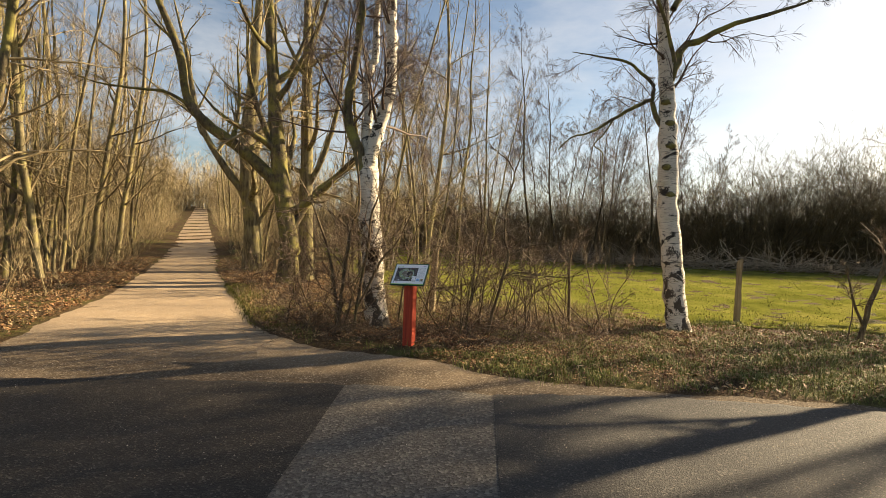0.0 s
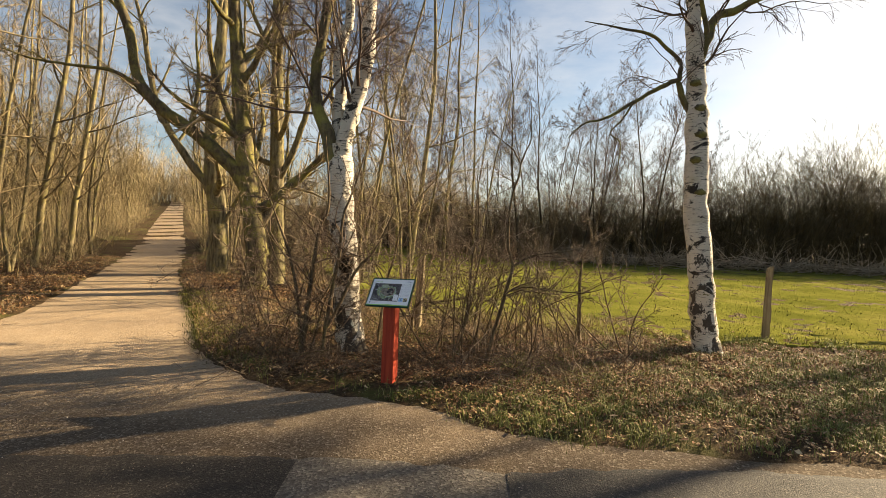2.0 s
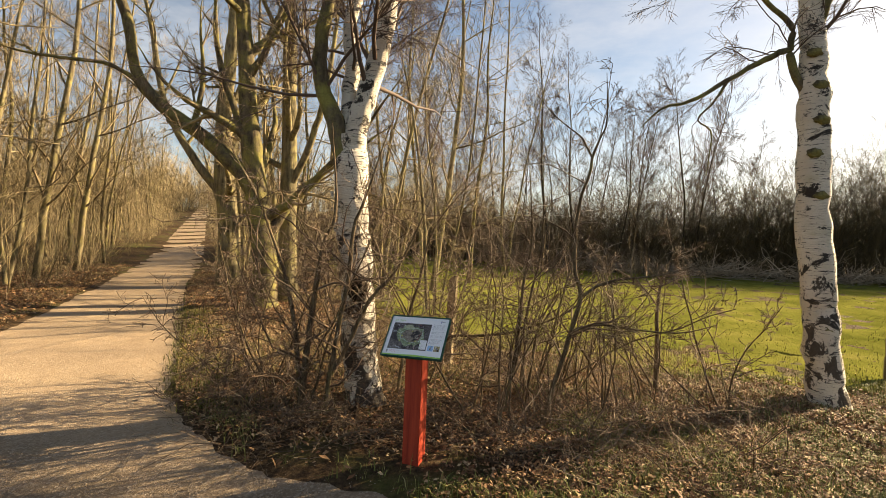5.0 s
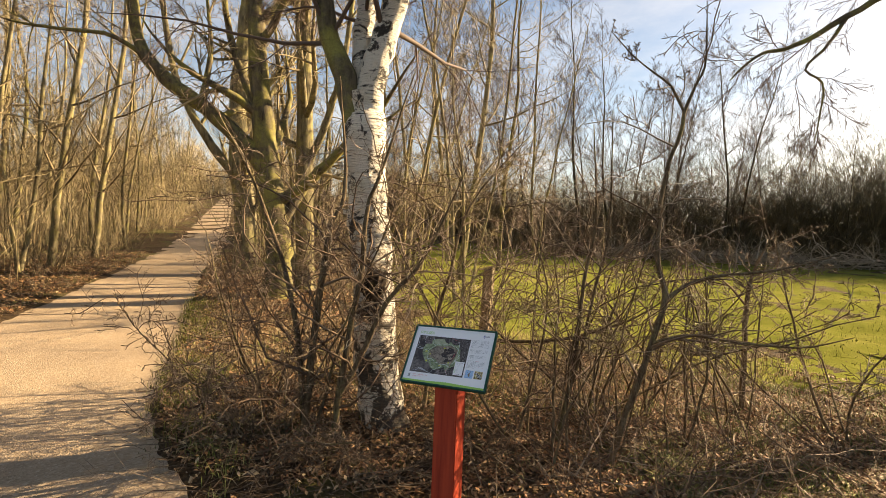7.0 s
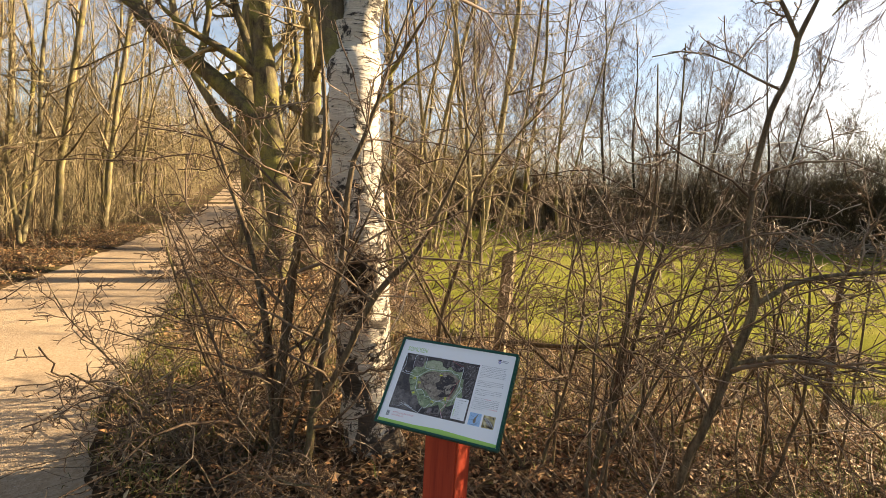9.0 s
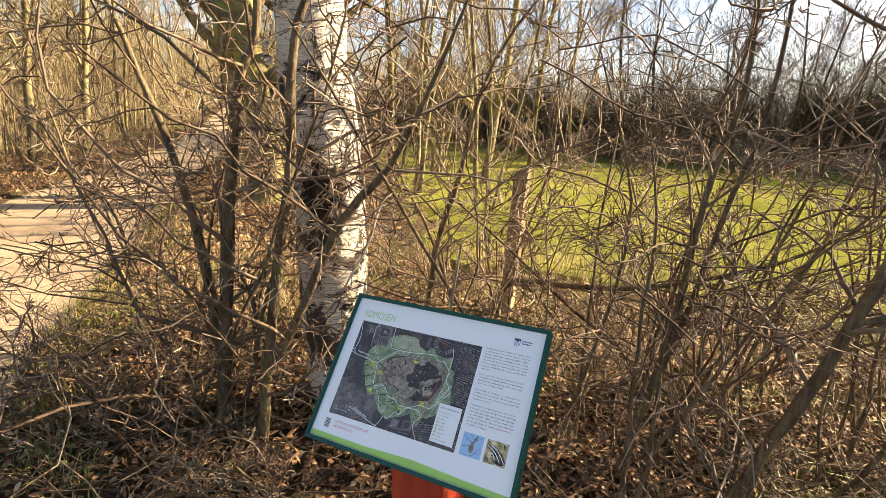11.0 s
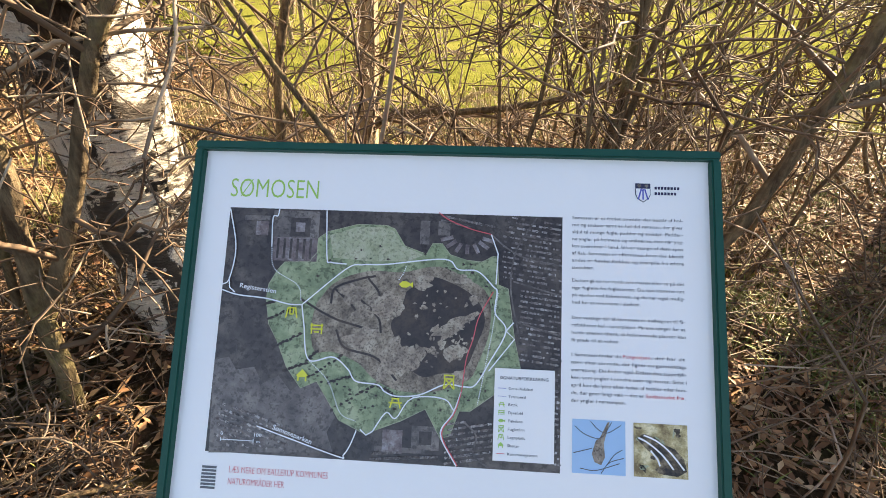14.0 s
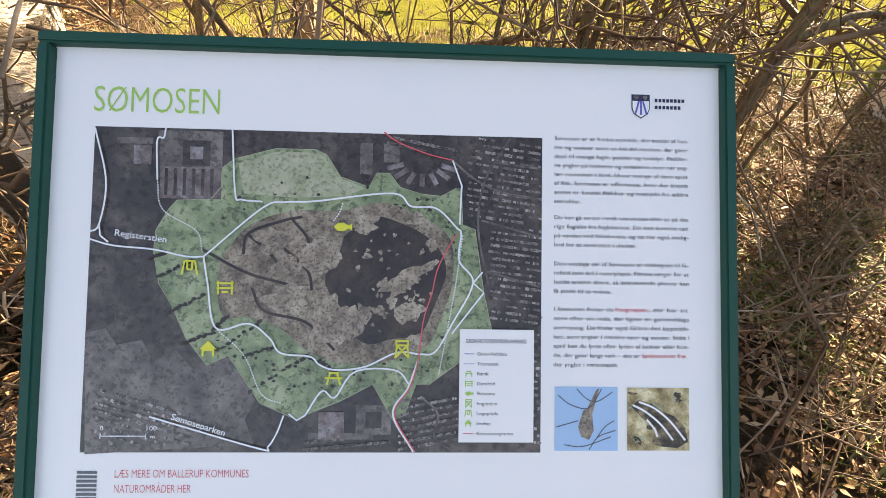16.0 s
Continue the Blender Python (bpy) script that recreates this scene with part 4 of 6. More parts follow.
# birch beside the sign, three stems from two and a half metres up
rng = np.random.default_rng(11)
b1 = (-0.95, 7.28)
trunk = one(moved([(-0.86, 7.22, -0.1, 0.235), (-0.90, 7.24, 0.10, 0.185), (-0.97, 7.26, 0.45, 0.165), (-1.03, 7.28, 1.1, 0.158), (-1.08, 7.28, 1.65, 0.148), (-1.13, 7.30, 2.2, 0.150), (-1.16, 7.32, 2.55, 0.13)], *b1), 40)
s1 = one(moved([(-1.12, 7.3, 2.2, 0.11), (-1.10, 7.3, 2.56, 0.108), (-1.03, 7.31, 2.91, 0.100), (-0.95, 7.32, 3.2, 0.094), (-0.87, 7.33, 3.55, 0.088), (-0.855, 7.34, 3.95, 0.082), (-0.86, 7.36, 4.35, 0.076), (-0.9, 7.4, 4.9, 0.068), (-0.85, 7.5, 7.0, 0.045), (-0.7, 7.6, 9.6, 0.012)], *b1), 34)
s2 = one(moved([(-1.18, 7.28, 2.2, 0.09), (-1.29, 7.27, 2.62, 0.082), (-1.43, 7.26, 2.95, 0.074), (-1.48, 7.26, 3.25, 0.068), (-1.42, 7.26, 3.7, 0.062), (-1.35, 7.26, 4.1, 0.058), (-1.31, 7.26, 4.55, 0.054), (-1.33, 7.26, 4.95, 0.048), (-1.6, 7.2, 7.4, 0.012)], *b1), 30)
s3 = one(moved([(-1.15, 7.34, 2.3, 0.085), (-1.20, 7.36, 2.78, 0.078), (-1.18, 7.38, 3.2, 0.07), (-1.235, 7.4, 3.57, 0.064), (-1.17, 7.42, 3.95, 0.058), (-1.12, 7.45, 4.35, 0.052), (-1.16, 7.6, 7.5, 0.012)], *b1), 28)
BIRCH_PLAN = ((11, 0.22, 0.98, 44, 0.34, 6, 0.12, 0.02, 0.24, 0.003, 6), (10, 0.15, 1.0, 42, 0.45, 5, 0.14, -0.03, 0.45, 0.0024, 4), (8, 0.1, 1.0, 40, 0.55, 4, 0.16, -0.08, 0.6, 0.002, 3), (4, 0.1, 1.0, 38, 0.6, 3, 0.15, -0.12, 0.7, 0.0017, 3))


def big_tree(rng, name, base, trunk, limbs, plan, limb_plan, bark_mat, twig_mat, label, group="", sides=16, rough=0.05, limb_mats=()):
    ob = thing(name, at(*base), label, "tree", group)
    np_part("trunk", tubes([(*trunk, sides, rough)]), bark_mat, ob)
    for k, (P, R) in enumerate(limbs):
        np_part("limb", tubes([(P, R, 10, rough * 0.7)]), limb_mats[k] if limb_mats else bark_mat, ob)
    wood, fine = [], []
    for P, R in limbs:
        w2, f2 = grown(rng, P, R, limb_plan)
        wood, fine = wood + w2, fine + f2
    if plan:
        w2, f2 = grown(rng, *trunk, plan)
        wood, fine = wood + w2, fine + f2
    for P, R, n_sides, _ in wood:
        for k in range(len(P)):
            np_part("branch", tubes([(P[k : k + 1], R[k : k + 1], n_sides, 0.0)]), twig_mat if name == "birch_tree" else bark_mat, ob)
    np_part("crown", tubes(fine), twig_mat, ob)
    return ob


birch = big_tree(rng, "birch_tree", b1, trunk, [s1, s2, s3], None, BIRCH_PLAN, M_BIRCH1, M_BTWIG, "white birch with black rough lower bark and three stems", sides=28, rough=0.055, limb_mats=(M_BIRCH1, M_OAK, M_BIRCH1))
bm = bmesh.new()
bmesh.ops.create_icosphere(bm, subdivisions=4, radius=1.0)
for v in bm.verts:
    d = noise.noise(v.co * 2.3) * 0.35 + noise.noise(v.co * 6.0) * 0.22
    v.co = Vector((v.co.x * 0.085, v.co.y * 0.07, v.co.z * 0.12)) * (1 + d)
burl = part("burl", bm, bark("black_burl", (0.015, 0.011, 0.009), (0.07, 0.05, 0.035), 0.1), birch, "black knotted burl", True)
burl.matrix_basis = Matrix.Translation((-0.045, -0.125, 1.12))
for k in range(26):
    a, z = rng.uniform(-2.6, -0.2), rng.uniform(0.15, 2.2)
    r = 0.16
    bm = bmesh.new()
    bmesh.ops.create_grid(bm, x_segments=4, y_segments=2, size=0.5)
    w_, h_ = rng.uniform(0.04, 0.10), rng.uniform(0.015, 0.05)
    for v in bm.verts:
        b = a + v.co.x * w_ / r
        lift = 0.004 + 0.028 * abs(v.co.x) ** 2 + 0.012 * (v.co.y > 0)
        v.co = Vector((-0.05 - 0.09 * z + (r + lift) * math.cos(b) + 0.05 * (1 - z / 2.2) + 0.02, -0.01 + (r + lift) * math.sin(b), z + v.co.y * h_ + rng.normal(0, 0.004)))
    part("bark_flake", bm, M_BIRCH1, birch, smooth=True)

# lone birch by the meadow
b2 = (3.74, 8.2)
rng = np.random.default_rng(12)
trunk = one(moved([(3.78, 8.2, -0.1, 0.25), (3.75, 8.2, 0.08, 0.195), (3.69, 8.2, 0.45, 0.168), (3.62, 8.2, 1.0, 0.160), (3.58, 8.2, 1.28, 0.157), (3.49, 8.2, 2.1, 0.146), (3.455, 8.2, 2.93, 0.138), (3.41, 8.2, 3.5, 0.122), (3.385, 8.2, 3.87, 0.112), (3.31, 8.2, 4.55, 0.098), (3.25, 8.2, 5.26, 0.085), (3.2, 8.25, 7.0, 0.055), (3.3, 8.3, 9.6, 0.01)], *b2), 64)
L1 = one(moved([(3.40, 8.2, 3.22, 0.05), (3.25, 8.19, 3.40, 0.044), (3.18, 8.18, 3.62, 0.038), (3.17, 8.18, 3.76, 0.032), (3.17, 8.17, 3.92, 0.029), (2.97, 8.15, 4.10, 0.025), (2.74, 8.12, 4.26, 0.021), (2.39, 8.1, 4.32, 0.015), (1.87, 8.05, 4.39, 0.005)], *b2), 30)
L2 = one(moved([(3.18, 8.18, 3.70, 0.034), (3.05, 8.2, 3.66, 0.031), (2.87, 8.2, 3.55, 0.028), (2.5, 8.2, 3.33, 0.024), (2.2, 8.2, 3.15, 0.018), (1.98, 8.2, 3.1, 0.013), (1.82, 8.2, 2.97, 0.009), (1.74, 8.2, 2.88, 0.004)], *b2), 26)
L6 = one(moved([(2.6, 8.2, 3.39, 0.016), (2.45, 8.18, 3.15, 0.012), (2.30, 8.17, 2.96, 0.010), (2.43, 8.16, 2.84, 0.008), (2.42, 8.15, 2.55, 0.006), (2.40, 8.15, 2.38, 0.003)], *b2), 18)
L3 = one(moved([(3.40, 8.2, 3.75, 0.078), (3.46, 8.2, 4.11, 0.070), (3.61, 8.2, 4.51, 0.058), (3.86, 8.2, 4.64, 0.048), (4.35, 8.15, 4.86, 0.036), (5.09, 8.1, 5.07, 0.022), (5.57, 8.0, 5.24, 0.006)], *b2), 22)
L4 = one(moved([(3.40, 7.95, 4.2, 0.0310), (3.2, 7.8, 4.7, 0.0248), (2.9, 7.6, 5.2, 0.0186), (2.5, 7.4, 5.9, 0.0050)], *b2), 14)
L5 = one(moved([(3.33, 7.95, 5.0, 0.05), (3.7, 8.1, 5.6, 0.036), (4.2, 8.3, 6.3, 0.022), (4.6, 8.4, 7.0, 0.006)], *b2), 14)
birch2 = big_tree(rng, "birch_tree", b2, trunk, [L1, L2, L3, L4, L5, L6], ((10, 0.62, 0.98, 52, 0.16, 7, 0.18, 0.04, 0.22, 0.003, 6), *BIRCH_PLAN[2:]), ((9, 0.15, 1.0, 46, 0.46, 8, 0.20, 0.0, 0.24, 0.0028, 5), (8, 0.1, 1.0, 40, 0.55, 5, 0.14, -0.07, 0.55, 0.002, 3), (6, 0.1, 1.0, 36, 0.6, 4, 0.13, -0.12, 0.65, 0.0016, 3)), M_BIRCH2, M_BTWIG, "slim leaning white birch at the meadow's edge", sides=24, rough=0.045, limb_mats=(M_OAK,) * 6)
for k, (z, dx) in enumerate(((2.95, 0.02), (2.62, -0.06), (3.3, 0.03), (2.2, -0.02), (0.85, 0.0), (3.62, -0.02))):
    bm = bmesh.new()
    bmesh.ops.create_icosphere(bm, subdivisions=3, radius=1.0)
    for v in bm.verts:
        v.co = Vector((v.co.x * 0.07, v.co.y * 0.04, v.co.z * 0.045)) * (1 + 0.5 * noise.noise(v.co * 3 + Vector((k, 0, 0))))
    ob = part("branch_scar", bm, M_OAK, birch2, "black branch scar", True)
    ob.matrix_basis = Matrix.Translation((-0.03 - 0.098 * z + dx, -0.135, z))

# mossy dark tree with the arching limb beside the path, and its neighbours
OAK_PLAN = ((8, 0.3, 0.98, 48, 0.34, 7, 0.13, 0.05, 0.5, 0.004, 6), (7, 0.15, 1.0, 45, 0.42, 5, 0.15, 0.03, 0.5, 0.003, 4), (6, 0.1, 1.0, 42, 0.5, 4, 0.16, 0.03, 0.6, 0.0028, 3), (4, 0.1, 1.0, 40, 0.6, 3, 0.15, 0.02, 0.7, 0.0025, 3))
rng = np.random.default_rng(13)
t3 = (-4.45, 12.2)
trunk = one(moved([(-4.42, 12.2, -0.1, 0.40), (-4.44, 12.2, 0.15, 0.31), (-4.42, 12.2, 0.6, 0.25), (-4.42, 12.2, 1.1, 0.235), (-4.6, 12.2, 2.19, 0.23), (-4.78, 12.2, 3.51, 0.18), (-4.92, 12.2, 4.83, 0.16), (-5.08, 12.2, 6.59, 0.13), (-5.2, 12.2, 8.5, 0.09), (-5.1, 12.3, 11.5, 0.02)], *t3), 44)
arch = one(moved([(-4.60, 12.2, 2.2, 0.17), (-4.85, 12.15, 2.65, 0.165), (-5.08, 12.1, 2.92, 0.155), (-5.79, 12.0, 3.53, 0.14), (-6.5, 11.9, 4.01, 0.13), (-6.99, 11.8, 4.6, 0.115), (-7.16, 11.75, 5.57, 0.10), (-7.49, 11.7, 6.46, 0.085), (-7.91, 11.6, 7.51, 0.06), (-8.3, 11.5, 9.2, 0.012)], *t3), 34)
l2 = one(moved([(-6.8, 11.83, 4.35, 0.05), (-7.3, 11.5, 4.7, 0.038), (-8.0, 11.2, 4.72, 0.03), (-8.8, 11.0, 4.8, 0.02), (-9.7, 10.8, 5.1, 0.006)], *t3), 18)
l3 = one(moved([(-4.75, 12.2, 3.3, 0.09), (-5.3, 12.4, 4.2, 0.075), (-5.8, 12.6, 5.4, 0.06), (-6.0, 12.7, 7.2, 0.012)], *t3), 18)
l4 = one(moved([(-4.9, 12.2, 4.6, 0.08), (-4.3, 12.0, 5.4, 0.06), (-3.6, 11.8, 6.6, 0.045), (-3.0, 11.6, 8.4, 0.01)], *t3), 18)
big_tree(rng, "mossy_tree", t3, trunk, [arch, l2, l3, l4], OAK_PLAN, OAK_PLAN, M_OAK, M_TWIG, "dark mossy tree with one limb arching over the path", sides=20, rough=0.07)
rng = np.random.default_rng(14)
t4 = (-4.33, 13.2)
trunk = one([(0, 0, -0.1, 0.30), (0, 0, 0.3, 0.215), (-0.04, 0, 1.63, 0.19), (-0.09, 0, 4.02, 0.16), (-0.14, 0, 6.07, 0.12), (-0.2, 0, 9, 0.07), (-0.1, 0, 12, 0.015)], 36)
big_tree(rng, "mossy_tree", t4, trunk, [one([(-0.05, 0, 2.6, 0.08), (0.5, -0.2, 3.6, 0.07), (0.9, -0.3, 5.0, 0.055), (1.1, -0.2, 7.5, 0.012)], 18)], OAK_PLAN, OAK_PLAN, M_ASH, M_TWIG, "yellow-green lichened tree close behind the dark one", rough=0.06)
rng = np.random.default_rng(15)
t2 = (-7.05, 15.4)
trunk = one([(0, 0, -0.1, 0.45), (0, 0, 0.2, 0.33), (-0.02, 0, 1.63, 0.28), (-0.2, 0, 3.05, 0.25), (-0.25, 0, 4.87, 0.2), (-0.07, 0, 6.68, 0.16), (0, 0, 8.5, 0.11), (0.2, 0, 12.5, 0.02)], 40)
big_tree(rng, "mossy_tree", t2, trunk, [one([(-0.1, 0, 2.4, 0.13), (-0.9, -0.2, 3.4, 0.11), (-1.7, -0.4, 4.9, 0.09), (-2.1, -0.5, 7.0, 0.06), (-2.6, -0.6, 9.0, 0.012)], 22), one([(0.02, 0, 1.2, 0.07), (0.4, -0.1, 1.9, 0.055), (0.9, -0.2, 2.6, 0.04), (1.5, -0.2, 3.6, 0.01)], 14)], OAK_PLAN, OAK_PLAN, M_ASH, M_TWIG, "stout tree with sunlit yellow lichen on its trunk", rough=0.08)


# slender woodland trees, a few grown kinds set out many times
def slender(seed, h, r, lean, forks, plan, mat, twig, label, name="slender_tree", group="woodland trees along the path"):
    rng = np.random.default_rng(seed)
    ob = thing(name, I4, label, "tree", group)
    P, R = stems(rng, (0, 0, 0), forks, 0.12 if forks > 1 else 0.0, lean, h, r, 18, 0.05, 0.07)
    wood, fine = grown(rng, P, R, plan)
    np_part("trunk", tubes([(P, R, 8, 0.05)]), mat, ob)
    np_part("crown", tubes(wood + fine), twig, ob)
    return ob


POLE_PLAN = ((18, 0.12, 0.98, 56, 0.20, 7, 0.20, 0.06, 0.42, 0.004, 4), (8, 0.1, 1.0, 54, 0.5, 4, 0.24, 0.03, 0.5, 0.0032, 3), (7, 0.08, 1.0, 52, 0.65, 2, 0.13, 0.02, 0.8, 0.0034, 2))
FAR_PLAN = ((34, 0.14, 0.98, 40, 0.24, 7, 0.10, 0.05, 0.34, 0.006, 4), (10, 0.1, 1.0, 36, 0.50, 3, 0.10, 0.03, 0.5, 0.005, 3), (9, 0.1, 1.0, 36, 0.60, 2, 0.10, 0.02, 0.8, 0.005, 2))
KINDS = [
    slender(21, 15.0, 0.075, 3, 1, POLE_PLAN, M_ASH, M_TWIG, "slim grey-green woodland tree with bare upright branches"),
    slender(22, 13.0, 0.06, 5, 2, POLE_PLAN, M_ASH, M_TWIG, "twin-stemmed slim woodland tree, bare"),
    slender(23, 14.0, 0.07, 4, 1, POLE_PLAN, M_OAK, M_TWIG, "slim brown woodland tree with mossy bark"),
    slender(24, 10.5, 0.045, 6, 3, POLE_PLAN, M_ASH, M_TWIG, "coppiced woodland tree with three thin stems"),
    slender(25, 16.5, 0.105, 2, 1, POLE_PLAN, M_OAK, M_TWIG, "tall woodland tree with a straight dark trunk"),
]
FAR_KINDS = [
    slender(31, 19.0, 0.13, 1.5, 1, FAR_PLAN, M_FAR, M_BTWIG, "tall dark alder behind the meadow", "alder_tree", "trees behind the meadow"),
    slender(32, 16.0, 0.10, 2.5, 2, FAR_PLAN, M_FAR, M_BTWIG, "double-stemmed dark alder behind the meadow", "alder_tree", "trees behind the meadow"),
    slender(33, 15.0, 0.10, 2, 1, FAR_PLAN, M_FAR, M_BTWIG, "thin dark alder behind the meadow", "alder_tree", "trees behind the meadow"),
]
# an unseen tree, its crown set high so that it shades the road only
SHADE_PLAN = ((32, 0.56, 0.98, 55, 0.27, 6, 0.16, 0.05, 0.4, 0.009, 4), (9, 0.1, 1.0, 48, 0.45, 3, 0.14, 0.04, 0.5, 0.008, 3), (8, 0.1, 1.0, 42, 0.55, 2, 0.12, 0.03, 0.8, 0.009, 2))
SHADE_TREE = slender(34, 14.0, 0.15, 2, 1, SHADE_PLAN, M_FAR, M_BTWIG, "unseen tree with a high spreading bare crown, added to shade the road", "shade_tree", "trees beside the road")
used = set()


def plant(kind, x, y, turn, size):
    """Set one more tree of a kind; the grown original itself takes the first place."""
    m = Matrix.Translation((x, y, float(ground_z(np.array([x]), np.array([y]))[0]) - 0.03)) @ Matrix.Rotation(turn, 4, "Z") @ Matrix.Scale(size, 4)
    if kind.name in used:
        return copy_thing(kind, m)
    used.add(kind.name)
    kind.matrix_basis = m
    return kind


rng = np.random.default_rng(41)
AXIS, ACROSS = np.array([-0.53, 0.848]), np.array([0.848, 0.53])
LEFT0, RIGHT0 = np.array([-5.6, 6.65]), np.array([-4.77, 10.5])
for k, (x, y) in enumerate(((-9.92, 10.75), (-11.36, 13.4), (-10.4, 10.3), (-10.7, 11.9), (-13.1, 16.9), (-15.1, 20.2), (-11.9, 14.4), (-9.0, 8.6), (-11.6, 10.2))):
    plant(KINDS[(0, 1, 2, 3, 0, 1, 0, 2, 4)[k]], x, y, rng.uniform(0, 6.28), rng.uniform(0.9, 1.15))
for k in range(104):
    s, o = 2 + 62 * rng.uniform(0, 1) ** 1.15, 1.6 + 11 * rng.uniform(0, 1) ** 1.4
    x, y = LEFT0 + AXIS * s - ACROSS * o
    plant(KINDS[rng.integers(5)], float(x), float(y), rng.uniform(0, 6.28), rng.uniform(0.75, 1.2))
for k in range(30):
    s, o = 6 + 56 * rng.uniform(0, 1) ** 1.1, 0.9 + 5.0 * rng.uniform(0, 1) ** 1.2
    x, y = RIGHT0 + AXIS * s + ACROSS * o
    plant(KINDS[rng.integers(5)], float(x), float(y), rng.uniform(0, 6.28), rng.uniform(0.7, 1.15))
for x, y, k, size in ((-2.3, 14.0, 1, 0.95), (-1.5, 16.5, 0, 1.0), (-3.0, 18.0, 3, 1.2), (-0.6, 19.5, 2, 0.95), (0.6, 22.5, 1, 1.1), (-3.4, 15.5, 2, 1.0), (-1.0, 13.0, 3, 0.85), (-4.5, 20.0, 4, 1.0), (-2.6, 22.0, 0, 1.0)):
    plant(KINDS[k], x, y, rng.uniform(0, 6.28), size)
for x, y, k, size in ((3.2, 30.0, 0, 0.82), (4.75, 30.5, 0, 0.86), (-4.5, 30.0, 2, 0.9), (-3.2, 30.5, 0, 0.8), (-0.75, 30.0, 2, 0.95), (0.4, 31.0, 0, 0.75), (6.9, 30.0, 2, 0.85), (8.0, 31.0, 1, 0.7), (10.3, 30.0, 0, 0.74), (11.3, 30.5, 2, 0.95), (13.0, 33.0, 2, 0.7), (2.0, 33.5, 1, 0.85), (6.0, 35.0, 1, 0.95), (22.0, 37.0, 2, 0.6), (16.0, 35.0, 1, 0.55), (-2.0, 34.0, 1, 0.9), (9.2, 35.0, 0, 0.75), (-6.5, 29.0, 1, 0.85), (-8.5, 32.0, 0, 0.8), (3.9, 36.0, 2, 1.0), (7.6, 38.0, 0, 0.8), (12.2, 37.0, 1, 0.8), (14.2, 38.5, 0, 0.7), (-4.0, 37.0, 2, 1.0), (0.9, 38.0, 0, 0.85), (10.8, 40.0, 2, 0.95), (17.5, 39.0, 2, 0.8)):
    plant(FAR_KINDS[k], x, y, rng.uniform(0, 6.28), size)
# tall unseen trees added across the fields sunward, whose long shade dapples the road
for q_, p_, k, size in ((30, 0.2, 0, 0.9), (26, -5.0, 1, 1.05), (28, -3.0, 0, 1.0), (31, -2.0, 0, 0.95), (30, -6.0, 0, 0.95), (34, -4.0, 1, 1.2), (32, -8.0, 1, 1.1)):
    plant(FAR_KINDS[k], 0.848 * q_ - 0.53 * p_, 0.53 * q_ + 0.848 * p_, rng.uniform(0, 6.28), size)
for q_, p_, size in ((20.5, 3.6, 1.0), (22, 2.6, 1.12), (20, 1.4, 0.98), (21.5, -0.4, 1.0), (22, -3.5, 1.05), (21.2, 0.6, 1.08), (23.6, 1.5, 1.2), (24, -1.5, 1.15), (20.3, -2.0, 1.0), (25.5, 2.9, 1.3)):
    plant(SHADE_TREE, 0.848 * q_ - 0.53 * p_, 0.53 * q_ + 0.848 * p_, rng.uniform(0, 6.28), size)
rng = np.random.default_rng(17)
t5 = (8.5, 7.6)
trunk = one([(0, 0, -0.1, 0.2), (0, 0, 0.3, 0.15), (-0.05, 0, 2.0, 0.13), (0.0, 0.1, 4.0, 0.11), (0.1, 0.1, 6.5, 0.07), (0.1, 0.2, 9.0, 0.012)], 30)
big_tree(rng, "birch_tree", t5, trunk, [one([(0, 0, 3.2, 0.05), (-0.6, -0.1, 3.9, 0.04), (-1.3, -0.2, 4.2, 0.028), (-1.9, -0.3, 4.0, 0.016), (-2.3, -0.3, 3.5, 0.004)], 18), one([(0, 0, 2.4, 0.045), (-0.7, 0.1, 2.9, 0.034), (-1.5, 0.1, 3.1, 0.02), (-2.1, 0.2, 2.8, 0.004)], 16)], ((10, 0.5, 0.98, 50, 0.14, 6, 0.10, 0.04, 0.4, 0.003, 6), *BIRCH_PLAN[2:]), ((6, 0.2, 1.0, 42, 0.35, 5, 0.14, -0.03, 0.5, 0.0025, 4), *BIRCH_PLAN[2:]), M_BIRCH2, M_BTWIG, "birch with hanging twigs beside the road")

# ---- thickets ----
def thicket(seed, name, xs, ys, zs, h, r, lean, plan, mat, label, npts=5, wander=0.10):
    """Many stems with side shoots as one piece of stuff."""
    rng = np.random.default_rng(seed)
    n = len(xs)
    P, R = stems(rng, (0, 0, 0), n, 0.0, lean, 1.0, r, npts, wander, 0.04, 0.003)
    P = P * np.asarray(h)[:, None, None] + np.stack([xs, ys, zs - 0.05], -1)[:, None, :]
    wood, fine = grown(rng, P, R, plan)
    return tagged(np_part(name, tubes([(P, R, 4, 0.0)] + wood + fine), mat), label, "thicket", kind="stuff")


rng = np.random.default_rng(51)
SHOOTS = ((8, 0.18, 1.0, 46, 0.32, 3, 0.16, 0.03, 0.5, 0.0055, 3), (13, 0.12, 1.0, 52, 0.50, 2, 0.10, 0.0, 0.8, 0.0055, 2))
n = 2300
hx, hy = rng.uniform(-9, 31, n), 30.5 + 6.0 * rng.uniform(0, 1, n) ** 1.3
hh = np.interp(hx, (-9, 0, 6, 12, 18, 22, 31), (5.4, 5.2, 5.7, 6.5, 8.0, 9.0, 9.6)) * (0.93 + 0.09 * ripple(np.stack([hx, hy, 0 * hx], -1), 0.7)) * (1 - 0.25 * rng.uniform(0, 1, n) ** 2)
